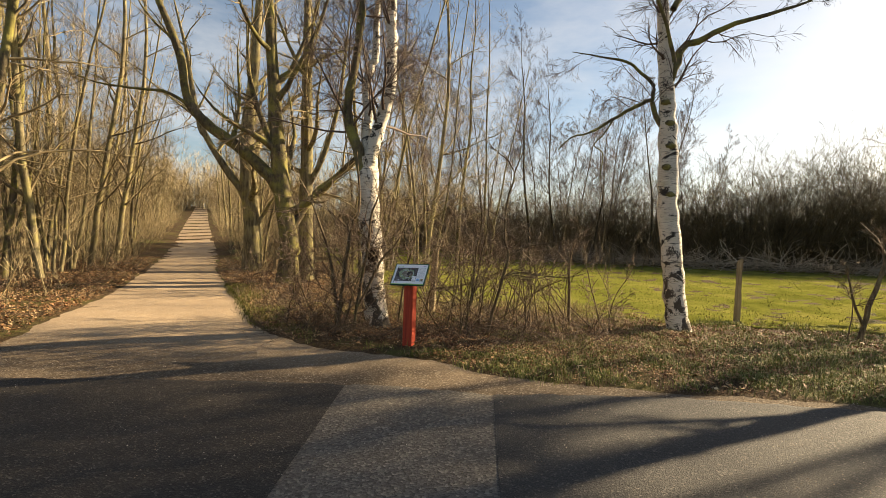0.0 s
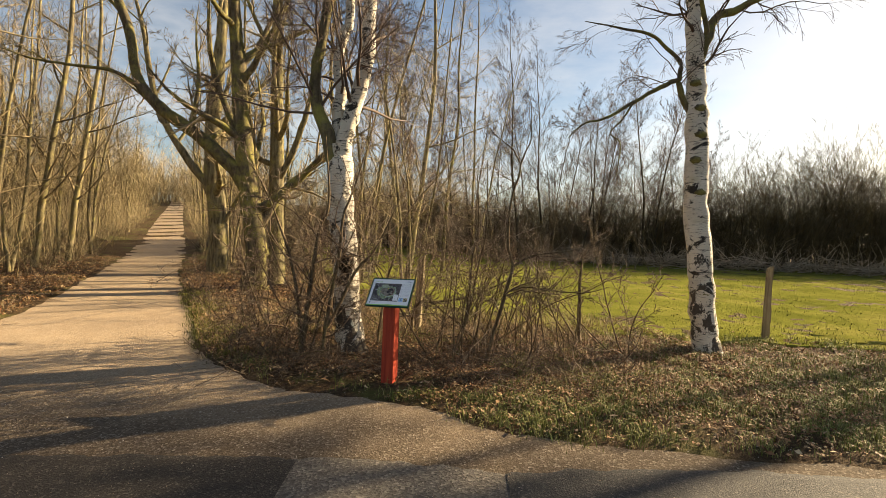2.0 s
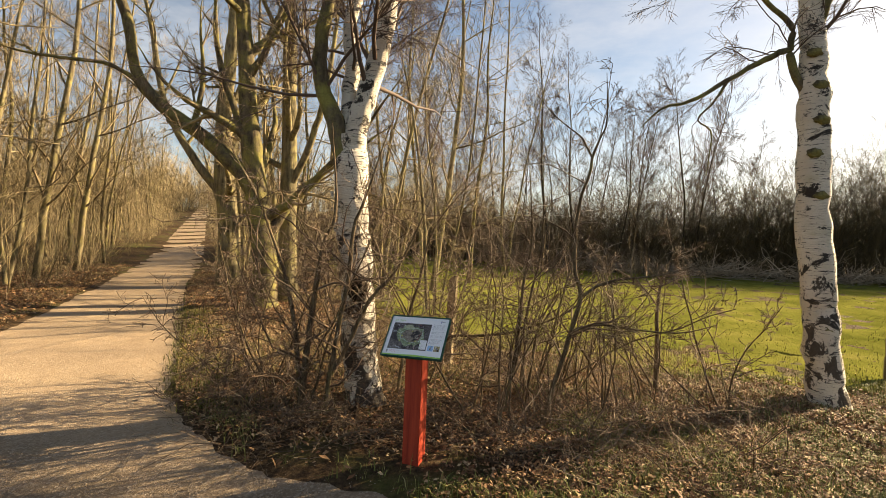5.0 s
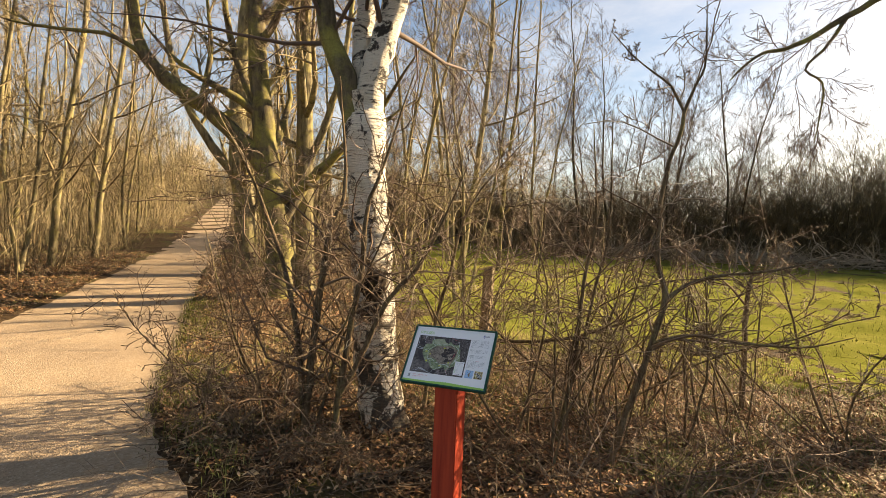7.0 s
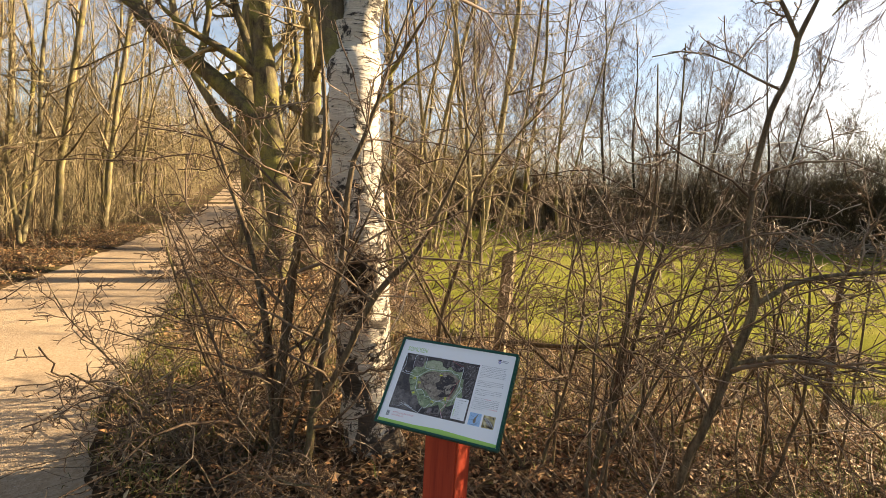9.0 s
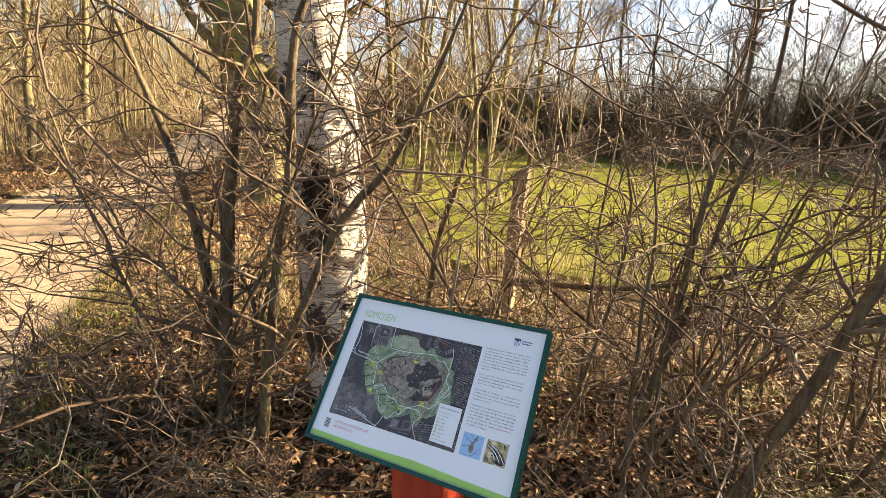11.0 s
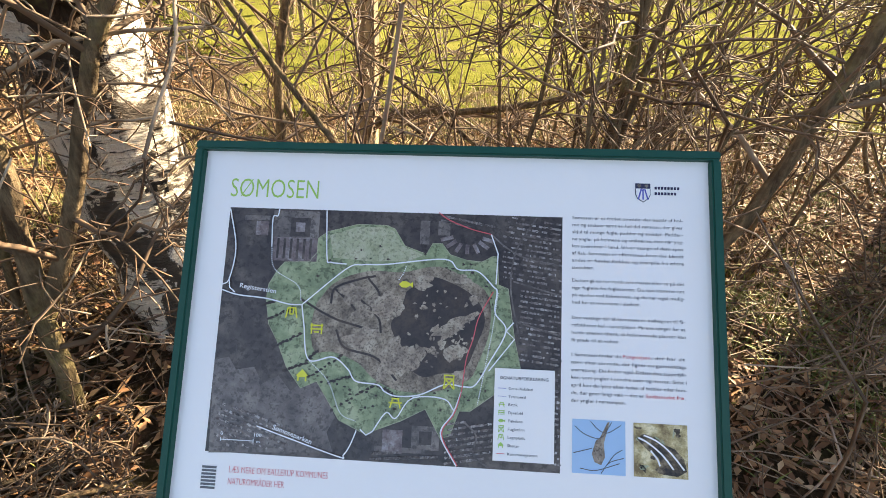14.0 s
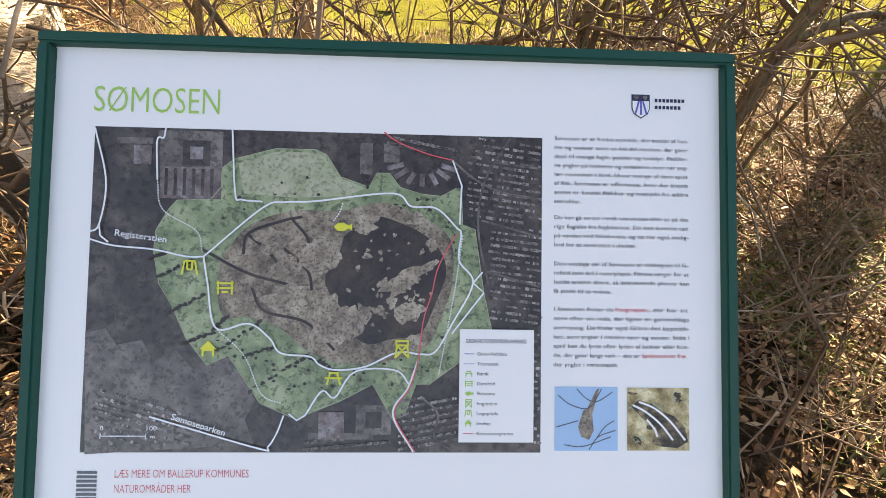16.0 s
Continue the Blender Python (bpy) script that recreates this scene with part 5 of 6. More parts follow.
for side_, mat_, label_ in ((hx > 9, M_THICKET, "dense dark bare thicket behind the meadow"), (hx <= 9, M_BRUSH, "brown bare thicket behind the meadow's far end")):
    thicket(61, "meadow_thicket", hx[side_], hy[side_], ground_z(hx[side_], hy[side_]), hh[side_], 0.032, 20, SHOOTS, mat_, label_, wander=0.2)
# unseen thicket, added on the sunny side to cast shade over verge and road
n = 160
q_, p_ = rng.uniform(16, 20, n), rng.uniform(-9, 4.4, n)
hx, hy = 0.848 * q_ - 0.53 * p_, 0.53 * q_ + 0.848 * p_
thicket(69, "shade_thicket", hx, hy, ground_z(hx, hy), rng.uniform(1.2, 3.6, n), 0.03, 12, SHOOTS, M_THICKET, "unseen low bare thicket, added sunward to shade verge and road")
n = 420
hx, hy = rng.uniform(-12, 10, n), rng.uniform(25, 40, n)
hx, hy = hx - 0.25 * (hy - 25), hy
thicket(62, "meadow_thicket", hx, hy, ground_z(hx, hy), rng.uniform(1.4, 3.2, n), 0.022, 16, SHOOTS, M_BRUSH, "lower brown thicket at the meadow's far end")
n = 900
s, o = 62 * rng.uniform(0, 1, n), 0.5 + 12 * rng.uniform(0, 1, n) ** 1.4
q = LEFT0 + AXIS * s[:, None] - ACROSS * o[:, None]
BRUSH = ((6, 0.12, 1.0, 42, 0.42, 4, 0.18, 0.01, 0.5, 0.0032, 3), (7, 0.1, 1.0, 46, 0.55, 2, 0.12, 0.01, 0.8, 0.0034, 2))
thicket(63, "undergrowth", q[:, 0], q[:, 1], ground_z(q[:, 0], q[:, 1]), rng.uniform(0.7, 3.0, n), 0.016, 24, BRUSH, M_TWIG, "brown leafless undergrowth between the woodland trees")
n = 620
s, o = 1 + 60 * rng.uniform(0, 1, n), 1.6 + 12 * rng.uniform(0, 1, n) ** 1.2
q = LEFT0 + AXIS * s[:, None] - ACROSS * o[:, None]
thicket(67, "sapling_stand", q[:, 0], q[:, 1], ground_z(q[:, 0], q[:, 1]), rng.uniform(3, 8, n), 0.028, 6, ((6, 0.2, 1.0, 34, 0.30, 3, 0.12, 0.05, 0.5, 0.004, 3), (7, 0.1, 1.0, 42, 0.6, 2, 0.12, 0.02, 0.8, 0.0036, 2)), M_TWIG, "close-set thin saplings in the woodland", wander=0.05)
n = 520
s, o = 4 + 60 * rng.uniform(0, 1, n), 0.5 + 6 * rng.uniform(0, 1, n) ** 1.3
q = RIGHT0 + AXIS * s[:, None] + ACROSS * o[:, None]
thicket(64, "undergrowth", q[:, 0], q[:, 1], ground_z(q[:, 0], q[:, 1]), rng.uniform(0.6, 3.0, n), 0.013, 28, BRUSH, M_TWIG, "leafless undergrowth on the meadow side of the path")
n = 900
s, o = rng.uniform(60, 140, n), rng.normal(0, 26, n)
q = np.array([-5, 8]) + AXIS * s[:, None] + ACROSS * o[:, None]
keep = (q[:, 1] > 40) & (np.abs(o) > np.where(s > 105, 0, 4))
q = q[keep]
thicket(65, "distant_wood", q[:, 0], q[:, 1], ground_z(q[:, 0], q[:, 1]), rng.uniform(5, 13, len(q)), 0.09, 7, ((7, 0.2, 1.0, 32, 0.32, 3, 0.1, 0.05, 0.5, 0.012, 3), (9, 0.1, 1.0, 36, 0.6, 2, 0.1, 0.05, 0.8, 0.014, 2)), M_TWIG, "far bare woodland beyond the path's end")
n = 420
s, o = rng.uniform(86, 122, n), rng.normal(0, 8, n)
o = np.where((s < 98) & (np.abs(o) < 2.2), o + np.sign(o) * 3, o)
q = LEFT0 + AXIS * s[:, None] + ACROSS * (o + 1.2)[:, None]
thicket(68, "distant_wood", q[:, 0], q[:, 1], ground_z(q[:, 0], q[:, 1]), rng.uniform(3, 12, n), 0.08, 7, ((8, 0.1, 1.0, 34, 0.34, 3, 0.1, 0.05, 0.5, 0.014, 3), (9, 0.1, 1.0, 36, 0.6, 2, 0.1, 0.05, 0.8, 0.018, 2)), M_TWIG, "brown bare wood closing the end of the path")
n = 500
a, d = np.radians(rng.uniform(-75, 200, n)), rng.uniform(45, 110, n)
hx, hy = d * np.cos(a), 10 + d * np.sin(a)
keep = ((hx > 20) | (hy < -25))
thicket(66, "distant_wood", hx[keep], hy[keep], ground_z(hx[keep], hy[keep]), rng.uniform(4, 8, keep.sum()), 0.08, 8, ((6, 0.2, 1.0, 32, 0.32, 3, 0.1, 0.05, 0.5, 0.014, 3), (8, 0.1, 1.0, 36, 0.6, 2, 0.1, 0.05, 0.8, 0.015, 2)), M_THICKET, "far bare woodland round the fields")


# ---- shrubs round the sign ----
def clear_of_sign(P, R, keep_y=6.42):
    """Leave out shoots that would reach over the sign and the standing place before it."""
    x, y, z = P[..., 0], P[..., 1], P[..., 2]
    bad = ((y < keep_y - 0.25 * np.abs(x + 0.3).clip(0, 1.0)) & (x > -1.15) & (x < 0.45)).any(1)
    bad |= ((y < 5.6) & (x > -2.0) & (x < 2.2)).any(1)
    return P[~bad], R[~bad]


HAW = ((11, 0.08, 1.0, 58, 0.50, 8, 0.26, 0.01, 0.42, 0.0032, 4), (7, 0.08, 1.0, 58, 0.46, 5, 0.32, 0.0, 0.5, 0.0024, 3), (5, 0.08, 1.0, 60, 0.45, 3, 0.32, 0.0, 0.6, 0.0018, 3))


def shrub(seed, x, y, n, h, r, lean, label, own=None, plan=HAW):
    """A leafless thorny shrub: stems from one foot, side branches, twigs and spurs."""
    rng = np.random.default_rng(seed)
    z = float(ground_z(np.array([x]), np.array([y]))[0])
    ob = thing("hawthorn_shrub", Matrix.Translation((x, y, z)), label, "shrub", "shrubs round the sign")
    P, R = stems(rng, (x, y, z), n, 0.09, lean, h, r, 10, 0.10, 0.03, 0.003)
    sets = [(P, R)] + (own or [])
    limbs, fine = [], []
    for P, R in sets:
        P, R = clear_of_sign(P, R)
        limbs.append((P, R, 8, 0.06))
        level = (P, R)
        for per, u0, u1, angle, length, npts, wander, up, ratio, tip, sides in plan:
            level = clear_of_sign(*sprout(rng, *level, per, u0, u1, angle, length, npts, wander, up, ratio, tip))
            fine.append((*level, sides, 0.0))
    off = np.array([x, y, z])
    for P, R, n_sides, rough in limbs:
        for k in range(len(P)):
            V, F = tubes([(P[k : k + 1], R[k : k + 1], n_sides, rough)])
            np_part("stem", (V - off, F), M_HAW, ob)
    V, F = tubes(fine)
    np_part("crown", (V - off, F), M_HTWIG, ob)
    return ob


lead = one([(0.68, 6.98, -0.05, 0.0245), (0.76, 6.94, 0.3, 0.0215), (0.83, 6.90, 0.6, 0.020), (0.91, 6.88, 0.94, 0.0195), (0.96, 6.88, 1.19, 0.019), (0.90, 6.88, 1.42, 0.0155), (0.90, 6.88, 1.77, 0.0135), (0.93, 6.88, 2.01, 0.0125), (0.99, 6.88, 2.21, 0.0115), (1.0, 6.88, 2.33, 0.011), (1.05, 6.88, 2.47, 0.008), (1.10, 6.88, 2.62, 0.006), (1.08, 6.88, 3.0, 0.0022)], 42)
side = one([(0.96, 6.88, 1.18, 0.014), (1.10, 6.9, 1.28, 0.012), (1.24, 6.9, 1.33, 0.010), (1.61, 6.92, 1.39, 0.007), (1.95, 6.95, 1.5, 0.003)], 16)
side2 = one([(0.90, 6.88, 0.90, 0.012), (1.13, 6.9, 0.96, 0.010), (1.38, 6.92, 0.93, 0.008), (1.78, 6.95, 0.92, 0.006), (2.05, 6.95, 1.0, 0.003)], 16)
side3 = one([(1.0, 6.88, 2.31, 0.009), (0.93, 6.88, 2.44, 0.008), (0.88, 6.88, 2.50, 0.007), (0.71, 6.88, 2.63, 0.005), (0.55, 6.88, 2.8, 0.0022)], 14)
shrub(71, 0.70, 6.98, 2, 1.1, 0.010, 25, "young hawthorn with a crooked dark stem beside the sign", [lead, side, side2, side3], plan=((9, 0.1, 1.0, 60, 0.30, 6, 0.2, 0.02, 0.5, 0.0025, 5), *HAW[1:]))
low = one([(-0.30, 8.20, 0.0, 0.026), (-0.28, 8.15, 0.35, 0.022), (-0.2, 8.0, 0.55, 0.019), (0.1, 7.8, 0.62, 0.016), (0.45, 7.6, 0.72, 0.012), (0.9, 7.4, 0.95, 0.008), (1.3, 7.3, 1.3, 0.003)], 24)
low2 = one([(-0.66, 7.55, 0.0, 0.020), (-0.62, 7.6, 0.5, 0.017), (-0.58, 7.6, 0.85, 0.015), (-0.48, 7.6, 1.23, 0.013), (-0.4, 7.6, 1.61, 0.010), (-0.24, 7.6, 1.9, 0.007), (0.1, 7.6, 2.3, 0.003)], 28)
low3 = one([(0.38, 7.2, 0.0, 0.018), (0.47, 7.2, 0.6, 0.016), (0.50, 7.2, 1.0, 0.014), (0.52, 7.2, 1.3, 0.012), (0.57, 7.2, 1.65, 0.009), (0.52, 7.2, 2.3, 0.003)], 28)
low4 = one([(0.40, 7.22, 0.2, 0.014), (0.51, 7.2, 0.69, 0.012), (0.59, 7.2, 1.19, 0.010), (0.66, 7.2, 1.6, 0.008), (0.64, 7.2, 2.4, 0.003)], 24)
shrub(72, 0.12, 7.38, 3, 2.1, 0.011, 24, "tangled thorny shrub behind the sign", [low, low2, low3, low4])
left_stem = one([(-1.44, 7.0, 0.0, 0.034), (-1.41, 7.0, 0.4, 0.030), (-1.37, 7.0, 0.79, 0.028), (-1.32, 7.0, 1.25, 0.024), (-1.26, 7.0, 1.55, 0.018), (-1.18, 7.02, 1.85, 0.014), (-1.25, 7.05, 2.6, 0.004)], 30)
left_stem3 = one([(-1.17, 6.88, 0.0, 0.026), (-1.13, 6.9, 0.46, 0.023), (-1.08, 6.9, 0.8, 0.021), (-1.0, 6.9, 1.28, 0.019), (-0.98, 6.9, 1.64, 0.016), (-0.88, 6.92, 1.95, 0.012), (-0.7, 7.0, 2.6, 0.004)], 30)
left_stem4 = one([(-1.15, 6.9, 0.35, 0.022), (-0.97, 6.93, 0.71, 0.019), (-0.81, 6.93, 1.06, 0.017), (-0.64, 6.93, 1.25, 0.014), (-0.5, 6.9, 1.5, 0.010), (-0.3, 6.85, 1.95, 0.003)], 26)
left_stem2 = one([(-1.48, 7.1, 0.0, 0.028), (-1.53, 7.1, 0.56, 0.024), (-1.65, 7.1, 1.16, 0.018), (-1.8, 7.1, 1.56, 0.013), (-1.95, 7.1, 1.9, 0.009), (-2.2, 7.0, 2.4, 0.003)], 26)
shrub(73, -1.45, 7.02, 2, 2.2, 0.012, 24, "dense thorny shrub at the foot of the birch", [left_stem, left_stem3, left_stem4])
shrub(74, -1.85, 7.25, 4, 2.2, 0.012, 28, "spreading thorny shrub between the birch and the path", [left_stem2])
for k, (x, y, n, h, r, lean) in enumerate(((-2.2, 7.75, 3, 1.6, 0.012, 34), (-0.45, 7.75, 3, 2.6, 0.014, 24), (0.65, 7.9, 4, 2.0, 0.013, 30), (-1.3, 8.1, 4, 2.3, 0.016, 26), (1.35, 8.2, 4, 1.6, 0.012, 30), (-0.4, 9.6, 4, 2.0, 0.014, 30), (2.5, 7.7, 4, 1.7, 0.011, 32))):
    shrub(80 + k, x, y, n, h, r, lean, "leafless thorny shrub with grey-brown twigs", plan=HAW if k < 2 else ((9, 0.1, 1.0, 55, 0.36, 5, 0.2, 0.02, 0.5, 0.003, 4), (8, 0.1, 1.0, 52, 0.42, 4, 0.22, 0.02, 0.5, 0.0025, 3), (4, 0.1, 1.0, 55, 0.4, 3, 0.2, 0.0, 0.6, 0.002, 3)))
for k, (x, y, n, h, r, lean) in enumerate(((-1.6, 6.75, 3, 1.0, 0.008, 48), (-0.9, 6.75, 2, 0.9, 0.007, 50), (-2.0, 6.9, 2, 1.2, 0.008, 45))):
    shrub(120 + k, x, y, n, h, r, lean, "low sprawling thorny shoots over the fallen leaves")
WHIPS = ((5, 0.3, 1.0, 42, 0.34, 5, 0.2, 0.03, 0.5, 0.0026, 4), (4, 0.2, 1.0, 48, 0.42, 3, 0.2, 0.0, 0.6, 0.002, 3))
for k, (x, y, n, h, lean) in enumerate(((0.32, 6.95, 4, 1.5, 12), (0.62, 7.35, 5, 1.7, 14), (1.25, 7.3, 4, 1.3, 16), (1.7, 7.6, 4, 1.4, 18), (1.05, 7.75, 4, 1.5, 16))):
    shrub(110 + k, x, y, n, h, 0.009, lean, "clump of thin upright red-brown shoots", plan=WHIPS)
sap = one([(2.03, 8.2, 0.0, 0.028), (2.02, 8.2, 0.5, 0.024), (2.0, 8.2, 0.99, 0.02), (2.05, 8.2, 1.3, 0.012), (2.2, 8.2, 1.7, 0.004)], 16)
shrub(95, 2.03, 8.2, 2, 1.3, 0.012, 30, "small pale thorn sapling with a spreading top", [sap], plan=((8, 0.45, 1.0, 55, 0.42, 5, 0.2, 0.02, 0.6, 0.003, 5), (6, 0.1, 1.0, 52, 0.5, 4, 0.22, 0.0, 0.6, 0.0022, 3), (4, 0.1, 1.0, 55, 0.5, 3, 0.2, 0.0, 0.7, 0.0018, 3)))
sap = one([(6.2, 7.9, 0.0, 0.04), (6.31, 7.9, 0.57, 0.034), (6.45, 7.9, 1.09, 0.028), (6.6, 7.9, 1.6, 0.02), (6.7, 7.9, 2.4, 0.006)], 16)
sap2 = one([(6.25, 7.9, 0.3, 0.022), (6.05, 7.85, 0.7, 0.016), (5.9, 7.8, 1.2, 0.005)], 10)
shrub(96, 6.2, 7.9, 1, 1.4, 0.012, 30, "young bare tree forking low by the meadow", [sap, sap2], plan=((8, 0.3, 1.0, 50, 0.36, 5, 0.16, 0.04, 0.5, 0.003, 5), (6, 0.1, 1.0, 48, 0.5, 4, 0.18, 0.02, 0.6, 0.0022, 3), (4, 0.1, 1.0, 50, 0.5, 3, 0.2, 0.0, 0.7, 0.0018, 3)))


# ---- fence posts ----
def weathered():
    k = Mat("weathered_wood", 0.85, 0.2)
    grain = k.noise(26, 6, 0.7, k.scaled(1, 1, 0.05))
    col = k.ramp(grain, (0.3, (0.13, 0.095, 0.055)), (0.55, (0.28, 0.22, 0.135)), (0.8, (0.40, 0.33, 0.22)))
    k.bump(grain, 0.8, 0.008)
    return k.colour(col)


M_WOOD = weathered()
for x, y, h, lean, label in ((-0.27, 8.65, 1.20, 2.0, "weathered split-wood fence post among the twigs"), (5.19, 9.36, 1.24, 0.6, "weathered square fence post at the meadow's edge")):
    bm = bevel_box(0.10, 0.085, h, 0.012, (0, 0, h / 2 - 0.05))
    bmesh.ops.subdivide_edges(bm, edges=[e for e in bm.edges if abs(e.verts[0].co.z - e.verts[1].co.z) > 0.4], cuts=10)
    for v in bm.verts:
        v.co += Vector((noise.noise(v.co * 6 + Vector((x, 0, 0))), noise.noise(v.co * 6 + Vector((0, y, 3))), 0)) * 0.012
        if v.co.z > h - 0.12:
            v.co.z += 0.03 * v.co.x / 0.05
    ob = part("fence_post", bm, M_WOOD)
    ob.matrix_basis = Matrix.Translation((x, y, 0.0)) @ Matrix.Rotation(radians(lean), 4, "Y") @ Matrix.Rotation(radians(-24), 4, "Z")
    tagged(ob, label, "fence post", "fence posts")

# small rail fence behind the path-side trees
fence = thing("rail_fence", Matrix.Translation((-6.0, 17.0, 0)) @ Matrix.Rotation(radians(20), 4, "Z"), "low grey wooden rail fence behind the trees", "fence")
for x in (-0.9, 0.3, 1.5):
    part("post", bevel_box(0.1, 0.1, 1.1, 0.01, (x, 0, 0.5)), M_WOOD, fence)
for z in (0.45, 0.9):
    part("rail", bevel_box(2.6, 0.04, 0.11, 0.008, (0.3, -0.07, z)), M_WOOD, fence)

# ---- grass, leaves, dead stems ----
rng = np.random.default_rng(91)
x, y, z = littered(rng, 46000, (-0.6, 9, 5.0, 9.2))
patch = ripple(np.stack([x, y, 0 * x], -1), 2.1) + rng.normal(0, 0.35, len(x))
k = patch > 0.12
blades(rng, x[k], y[k], z[k], rng.uniform(0.02, 0.085, k.sum()), 0.0034, 1.2, M_GRASS, "verge_grass", "ragged green grass on the road's verge")
tx, ty, tz = littered(rng, 640, (-3.0, 8, 5.0, 9.3))
i = np.repeat(np.arange(len(tx)), 34)
gx_, gy_ = tx[i] + rng.normal(0, 0.055, len(i)), ty[i] + rng.normal(0, 0.055, len(i))
blades(rng, gx_, gy_, ground_z(gx_, gy_), rng.uniform(0.04, 0.14, len(i)), 0.003, 1.3, M_GRASS, "grass_tufts", "tufts of longer green grass")
x, y, z = littered(rng, 7000, (-4.6, 2.6, 6.0, 10.5))
patch = ripple(np.stack([x, y, 0 * x], -1), 1.6, 3.0) + rng.normal(0, 0.25, len(x)) + 0.25 * (y - 7.6) - 0.7 * ((x > 0.2) & (y < 7.3))
k = patch > 0.1
blades(rng, x[k], y[k], z[k], rng.uniform(0.05, 0.28, k.sum()), 0.0022, 1.3, M_STRAW, "dry_grass", "bleached dry grass between the shrubs")
x, y, z = littered(rng, 16000, (-12, -3.0, 6.0, 18))
k = (ripple(np.stack([x, y, 0 * x], -1), 1.2, 5.0) + rng.normal(0, 0.4, len(x))) > 0.1
blades(rng, x[k], y[k], z[k], rng.uniform(0.03, 0.14, k.sum()), 0.004, 1.2, M_STRAW, "dry_grass", "dry grass along the path's edges")
n = 40000
my_ = 9.0 + 20 * rng.uniform(0, 1, n) ** 1.5
mx_ = MEADOW_LEFT(my_) + (26 - MEADOW_LEFT(my_)) * rng.uniform(0, 1, n)
p3 = np.stack([mx_, my_, 0 * mx_], -1)
blades(rng, mx_, my_, ground_z(mx_, my_) + 0.02 + 0.03 * ripple(p3, 0.8), rng.uniform(0.015, 0.055, n) * (1 + 0.6 * ripple(p3, 1.3)), 0.0045, 1.4, M_BLADE, "meadow_grass", "short bright meadow grass")

ux = rng.uniform(0, 1, 15000)
ex, ey = -2.4 - 3.4 * ux, 6.7 + 4.9 * ux
ex, ey = ex + rng.normal(0.16, 0.22, 15000), ey + rng.normal(0.08, 0.2, 15000)
k = (edge_distance(ex, ey, edge_r) > -0.16 * rng.uniform(0, 1, 15000)) & (ripple(np.stack([ex, ey, 0 * ex], -1), 2.0, 1.0) + rng.normal(0, 0.3, 15000) > -0.2)
blades(rng, ex[k], ey[k], ground_z(ex[k], ey[k]), rng.uniform(0.03, 0.11, k.sum()), 0.003, 1.1, M_BLADE, "edge_grass", "yellow-green grass along the path's edge")

tx, ty, tz = littered(rng, 520, (0.5, 7.0, 5.1, 7.2))
k = ripple(np.stack([tx, ty, 0 * tx], -1), 2.6, 4.0) > -0.1
i = np.repeat(np.flatnonzero(k), 60)
gx_, gy_ = tx[i] + rng.normal(0, 0.09, len(i)), ty[i] + rng.normal(0, 0.07, len(i))
blades(rng, gx_, gy_, ground_z(gx_, gy_), rng.uniform(0.02, 0.085, len(i)), 0.0032, 1.4, M_GRASS, "grass_cushions", "low green cushions of grass on the verge")
x, y, z = littered(rng, 16000, (0.1, 2.2, 5.8, 7.4))
k = (ripple(np.stack([x, y, 0 * x], -1), 3.4, 2.0) + rng.normal(0, 0.2, len(x))) > 0.15
blades(rng, x[k], y[k], z[k], rng.uniform(0.015, 0.06, k.sum()), 0.0026, 1.3, M_GRASS, "moss_patches", "short green moss and grass among the fallen leaves")

x, y, z = littered(rng, 6000, (-3.0, 3.2, 7.9, 10.4))
blades(rng, x, y, z, rng.uniform(0.05, 0.22, len(x)), 0.0026, 1.4, M_STRAW, "dry_grass", "flattened pale dry grass between shrubs and meadow")


def leaves(rng, x, y, z, size, name, label):
    """Curled fallen leaves as one piece of stuff."""
    n = len(x)
    az, pitch, roll = rng.uniform(0, 6.28, n), rng.normal(0, 0.45, n), rng.normal(0, 0.45, n)
    L, W = size * rng.uniform(0.6, 1.3, n), size * rng.uniform(0.35, 0.6, n)
    f = np.stack([np.cos(az) * np.cos(pitch), np.sin(az) * np.cos(pitch), np.sin(pitch)], -1)
    s = norm(np.cross(f, np.array([0, 0, 1.0])) + np.stack([0 * az, 0 * az, roll], -1))
    up = np.cross(s, f)
    c = np.stack([x, y, z + 0.012 + rng.uniform(0, 0.03, n)], -1)
    curl = (rng.uniform(0.1, 0.5, n) * W)[:, None] * up
    L, W = L[:, None], W[:, None]
    V = np.stack([c - f * L, c + f * L * 0.1 + s * W + curl, c, c + f * L * 0.1 - s * W + curl, c - f * L * 0.1, c + f * L], 1).reshape(-1, 3)
    i = np.arange(n)[:, None] * 6
    F = np.concatenate([i + np.array([[0, 4, 5, 1]]), i + np.array([[0, 3, 5, 4]])])
    return tagged(np_part(name, (V, F), M_LEAF), label, "leaves", kind="stuff")


x, y, z = littered(rng, 50000, (-3.6, 3.6, 5.4, 9.6))
k = (ripple(np.stack([x, y, 0 * x], -1), 1.9, 7.0) + rng.normal(0, 0.5, len(x)) + 0.9 * (y > 6.3) - 0.35) > 0.1
leaves(rng, x[k], y[k], z[k], 0.02, "leaf_litter", "brown fallen leaves under the shrubs")
x, y, z = littered(rng, 15000, (0.1, 4.2, 5.7, 8.6))
leaves(rng, x, y, z, 0.018, "leaf_litter", "small red-brown fallen leaves beside the sign")
x, y, z = littered(rng, 26000, (-14, 9, 4.5, 20))
k = ((x < -2.5) | (y > 7.4) | (rng.uniform(0, 1, len(x)) < 0.35)) & ((y < 9.1 + 0.3 * rng.normal(size=len(x))) | (x < MEADOW_LEFT(y)))
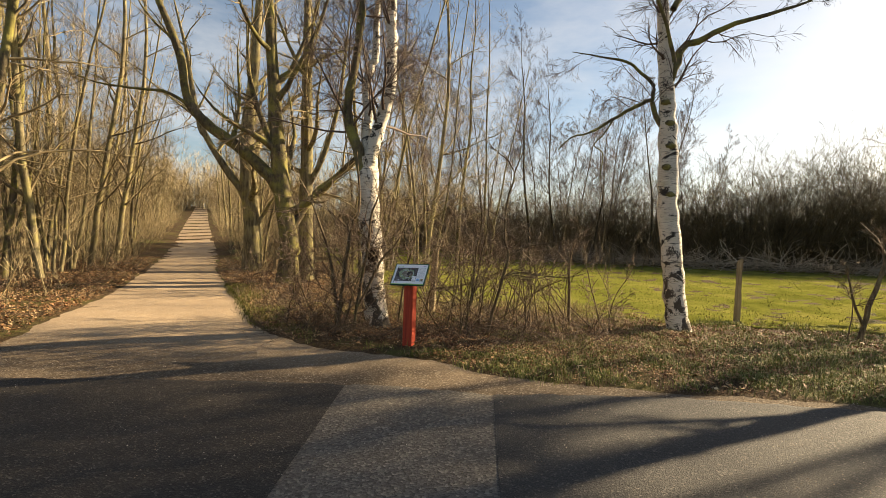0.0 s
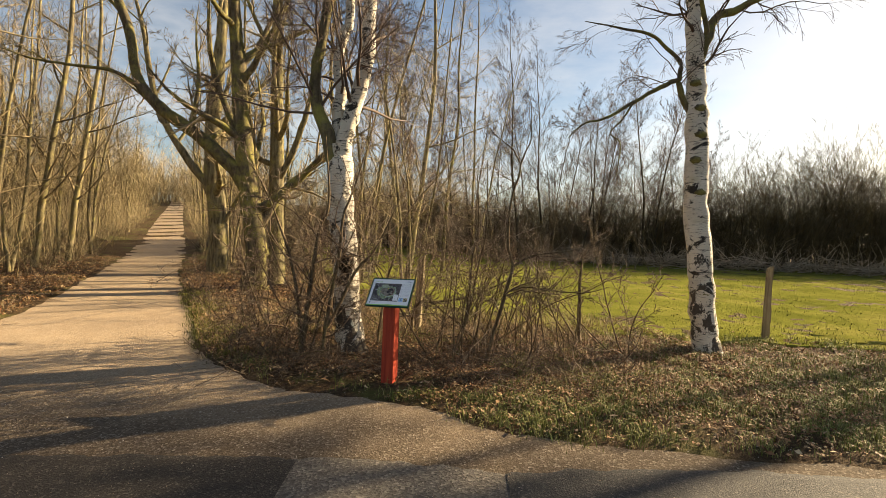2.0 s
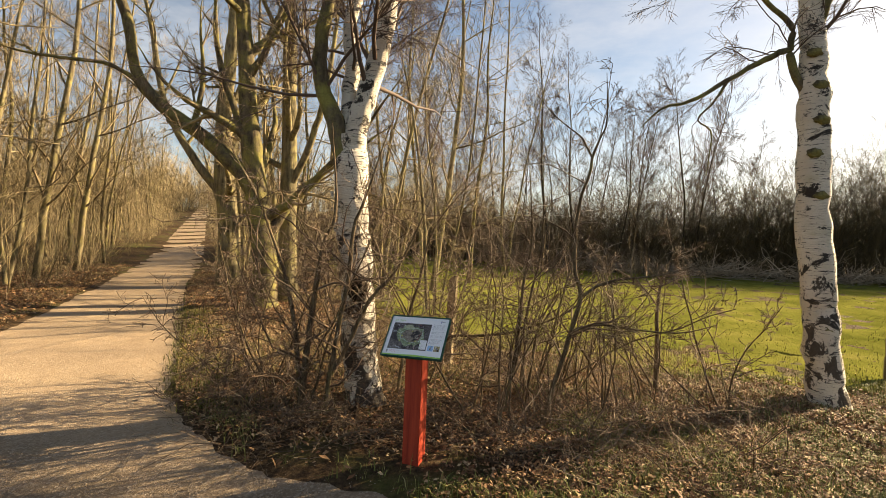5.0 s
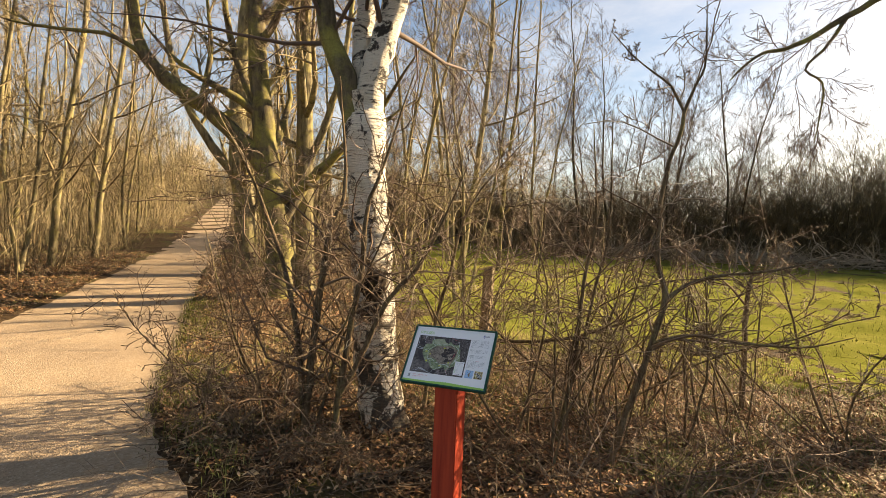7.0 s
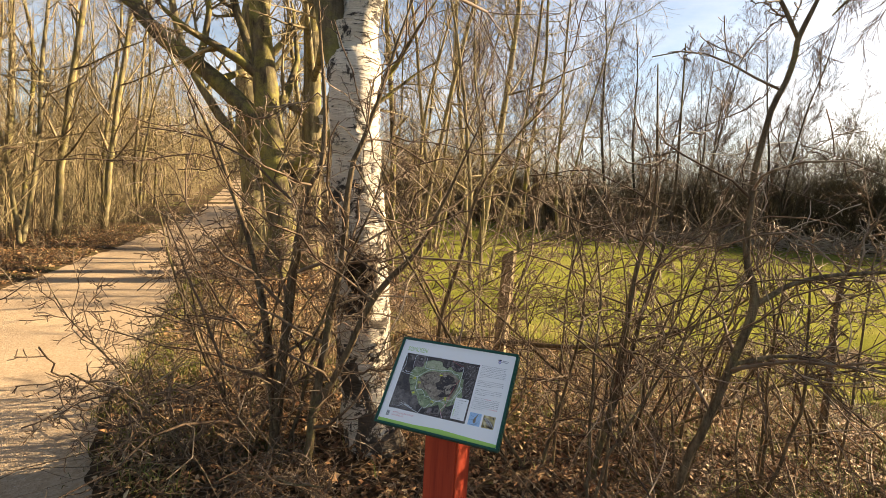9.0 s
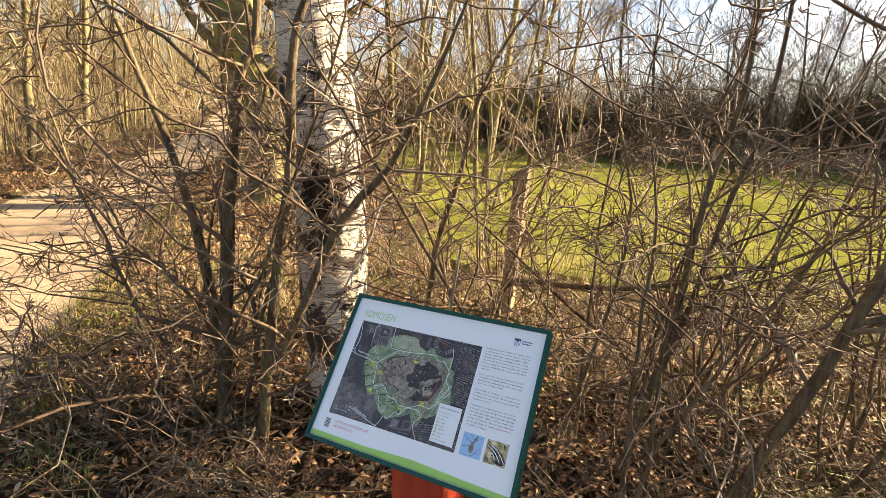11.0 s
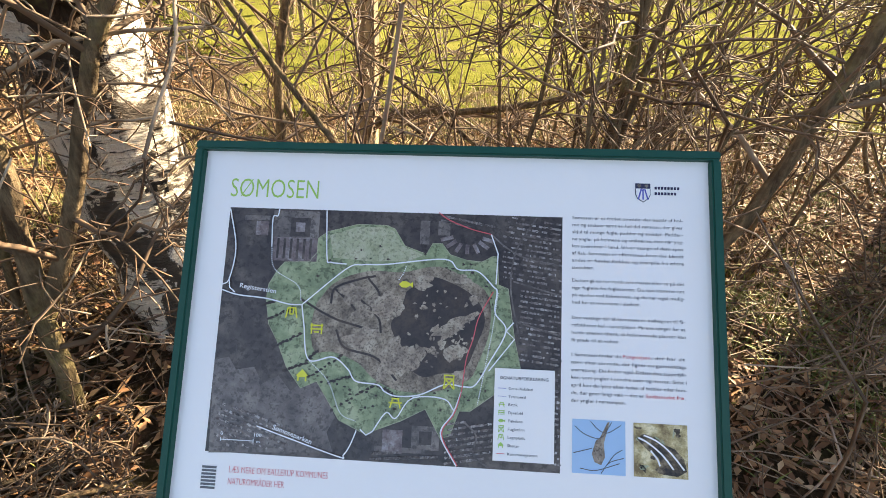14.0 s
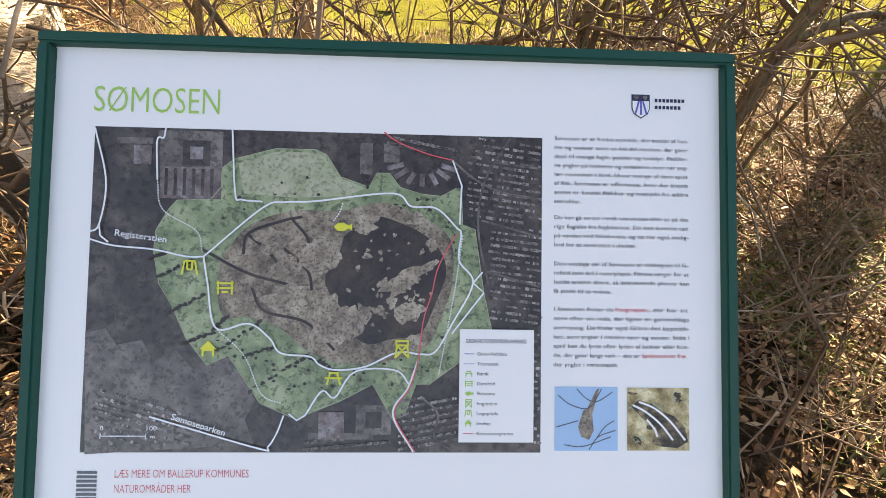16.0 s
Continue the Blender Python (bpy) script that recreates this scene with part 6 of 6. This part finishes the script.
leaves(rng, x[k], y[k], z[k], 0.035, "leaf_litter", "brown fallen leaves along the path and verge")

x, y, z = littered(rng, 16000, (0.2, 8.0, 5.0, 8.8))
k = ripple(np.stack([x, y, 0 * x], -1), 2.1) + rng.normal(0, 0.3, len(x)) < 0.25
leaves(rng, x[k], y[k], z[k], 0.02, "leaf_litter", "brown fallen leaves between the grass of the verge")
x, y, z = littered(rng, 16000, (-6.5, -1.8, 7.2, 13.0))
leaves(rng, x, y, z, 0.026, "leaf_litter", "tan fallen leaves under the trees beside the path")
x, y, z = littered(rng, 22000, (-13, -4.8, 5.5, 15))
leaves(rng, x, y, z, 0.03, "leaf_litter", "tan fallen leaves along the woodland edge")


def fallen(rng, x, y, z, length, r, lift, name, label, mat=None):
    """Dead stems and twigs lying and leaning over the ground."""
    n = len(x)
    az, el_ = rng.uniform(0, 6.28, n), np.abs(rng.normal(0, lift, n))
    d = np.stack([np.cos(az) * np.cos(el_), np.sin(az) * np.cos(el_), np.sin(el_)], -1)
    L = length * rng.uniform(0.4, 1.4, n)
    p = [np.stack([x, y, z + 0.01], -1)]
    for _ in range(4):
        d = norm(d + rng.normal(size=d.shape) * 0.26 - np.array([0, 0, 0.05]))
        p.append(p[-1] + d * (L / 4)[:, None])
    P = np.stack(p, 1)
    P[..., 2] = np.maximum(P[..., 2], z[:, None] + 0.006)
    R = (r * rng.uniform(0.5, 1.4, n))[:, None] * np.linspace(1, 0.4, 5)[None, :]
    P, R = clear_of_sign(P, R, 6.2)
    side = sprout(rng, P, R, 2, 0.2, 0.9, 45, 0.4, 3, 0.15, 0.0, 0.6, 0.0012)
    return tagged(np_part(name, tubes([(P, R, 3, 0.0), (*side, 3, 0.0)]), mat or M_DEAD), label, "dead stems", kind="stuff")


x, y, z = littered(rng, 1500, (-3.2, 3.0, 5.9, 9.2))
fallen(rng, x, y, z, 0.34, 0.0022, 0.5, "dead_stems", "dry dead stems and twigs tangled over the ground")
x, y, z = littered(rng, 750, (-2.6, 1.8, 6.0, 7.6))
fallen(rng, x, y, z, 0.55, 0.0034, 0.35, "dead_branches", "pale dead branches lying under the shrubs")
x, y, z = littered(rng, 3000, (-14, -4, 6.0, 20))
fallen(rng, x, y, z, 0.5, 0.005, 0.45, "dead_stems", "dry stems along the woodland edge")
n = 700
bx, by = rng.uniform(4, 24, n), rng.uniform(28.0, 30.5, n)
fallen(rng, bx, by, ground_z(bx, by) + rng.uniform(0, 0.5, n), 1.6, 0.022, 0.5, "brush_heap", "heap of pale cut branches before the thicket", twig_material("bleached_branches", (0.22, 0.17, 0.12), (0.36, 0.29, 0.21), (0.6, 0.52, 0.42)))

# coarse grit on the path and the worn road
n = 9000
px_, py_ = rng.uniform(-4.5, 4.5, n), rng.uniform(1.8, 7.5, n)
ok = (edge_distance(px_, py_, edge_r) < 0.25) & (edge_distance(px_, py_, edge_l) > 0)
px_, py_ = px_[ok], py_[ok]
n = len(px_)
r = 0.0025 + 0.005 * rng.uniform(0, 1, n) ** 3
oct_ = np.array([[1, 0, 0], [0, 1, 0], [-1, 0, 0], [0, -1, 0], [0, 0, 0.8]])
V = np.stack([px_, py_, np.full(n, 0.03)], -1)[:, None, :] + oct_[None] * r[:, None, None] * rng.uniform(0.6, 1.3, (n, 5, 1))
i = np.arange(n)[:, None] * 5
F = np.concatenate([i + np.array([[a, (a + 1) % 4, 4]]) for a in range(4)])
k_ = Mat("grit", 0.9, 0.2)
M_GRIT = k_.colour(k_.ramp(k_.island(), (0.0, (0.10, 0.08, 0.06)), (0.6, (0.28, 0.22, 0.16)), (1.0, (0.5, 0.45, 0.38))))
tagged(np_part("grit", (V.reshape(-1, 3), F), M_GRIT, smooth=False), "loose grit scattered on the path", "grit", kind="stuff")

rng = np.random.default_rng(97)
x, y, z = littered(rng, 160, (0.3, 2.2, 6.0, 7.4))
fallen(rng, x, y, z + rng.uniform(0, 0.25, len(x)), 0.6, 0.0036, 0.6, "dead_twigs", "crooked brown twigs over the leaves beside the sign", M_HTWIG)
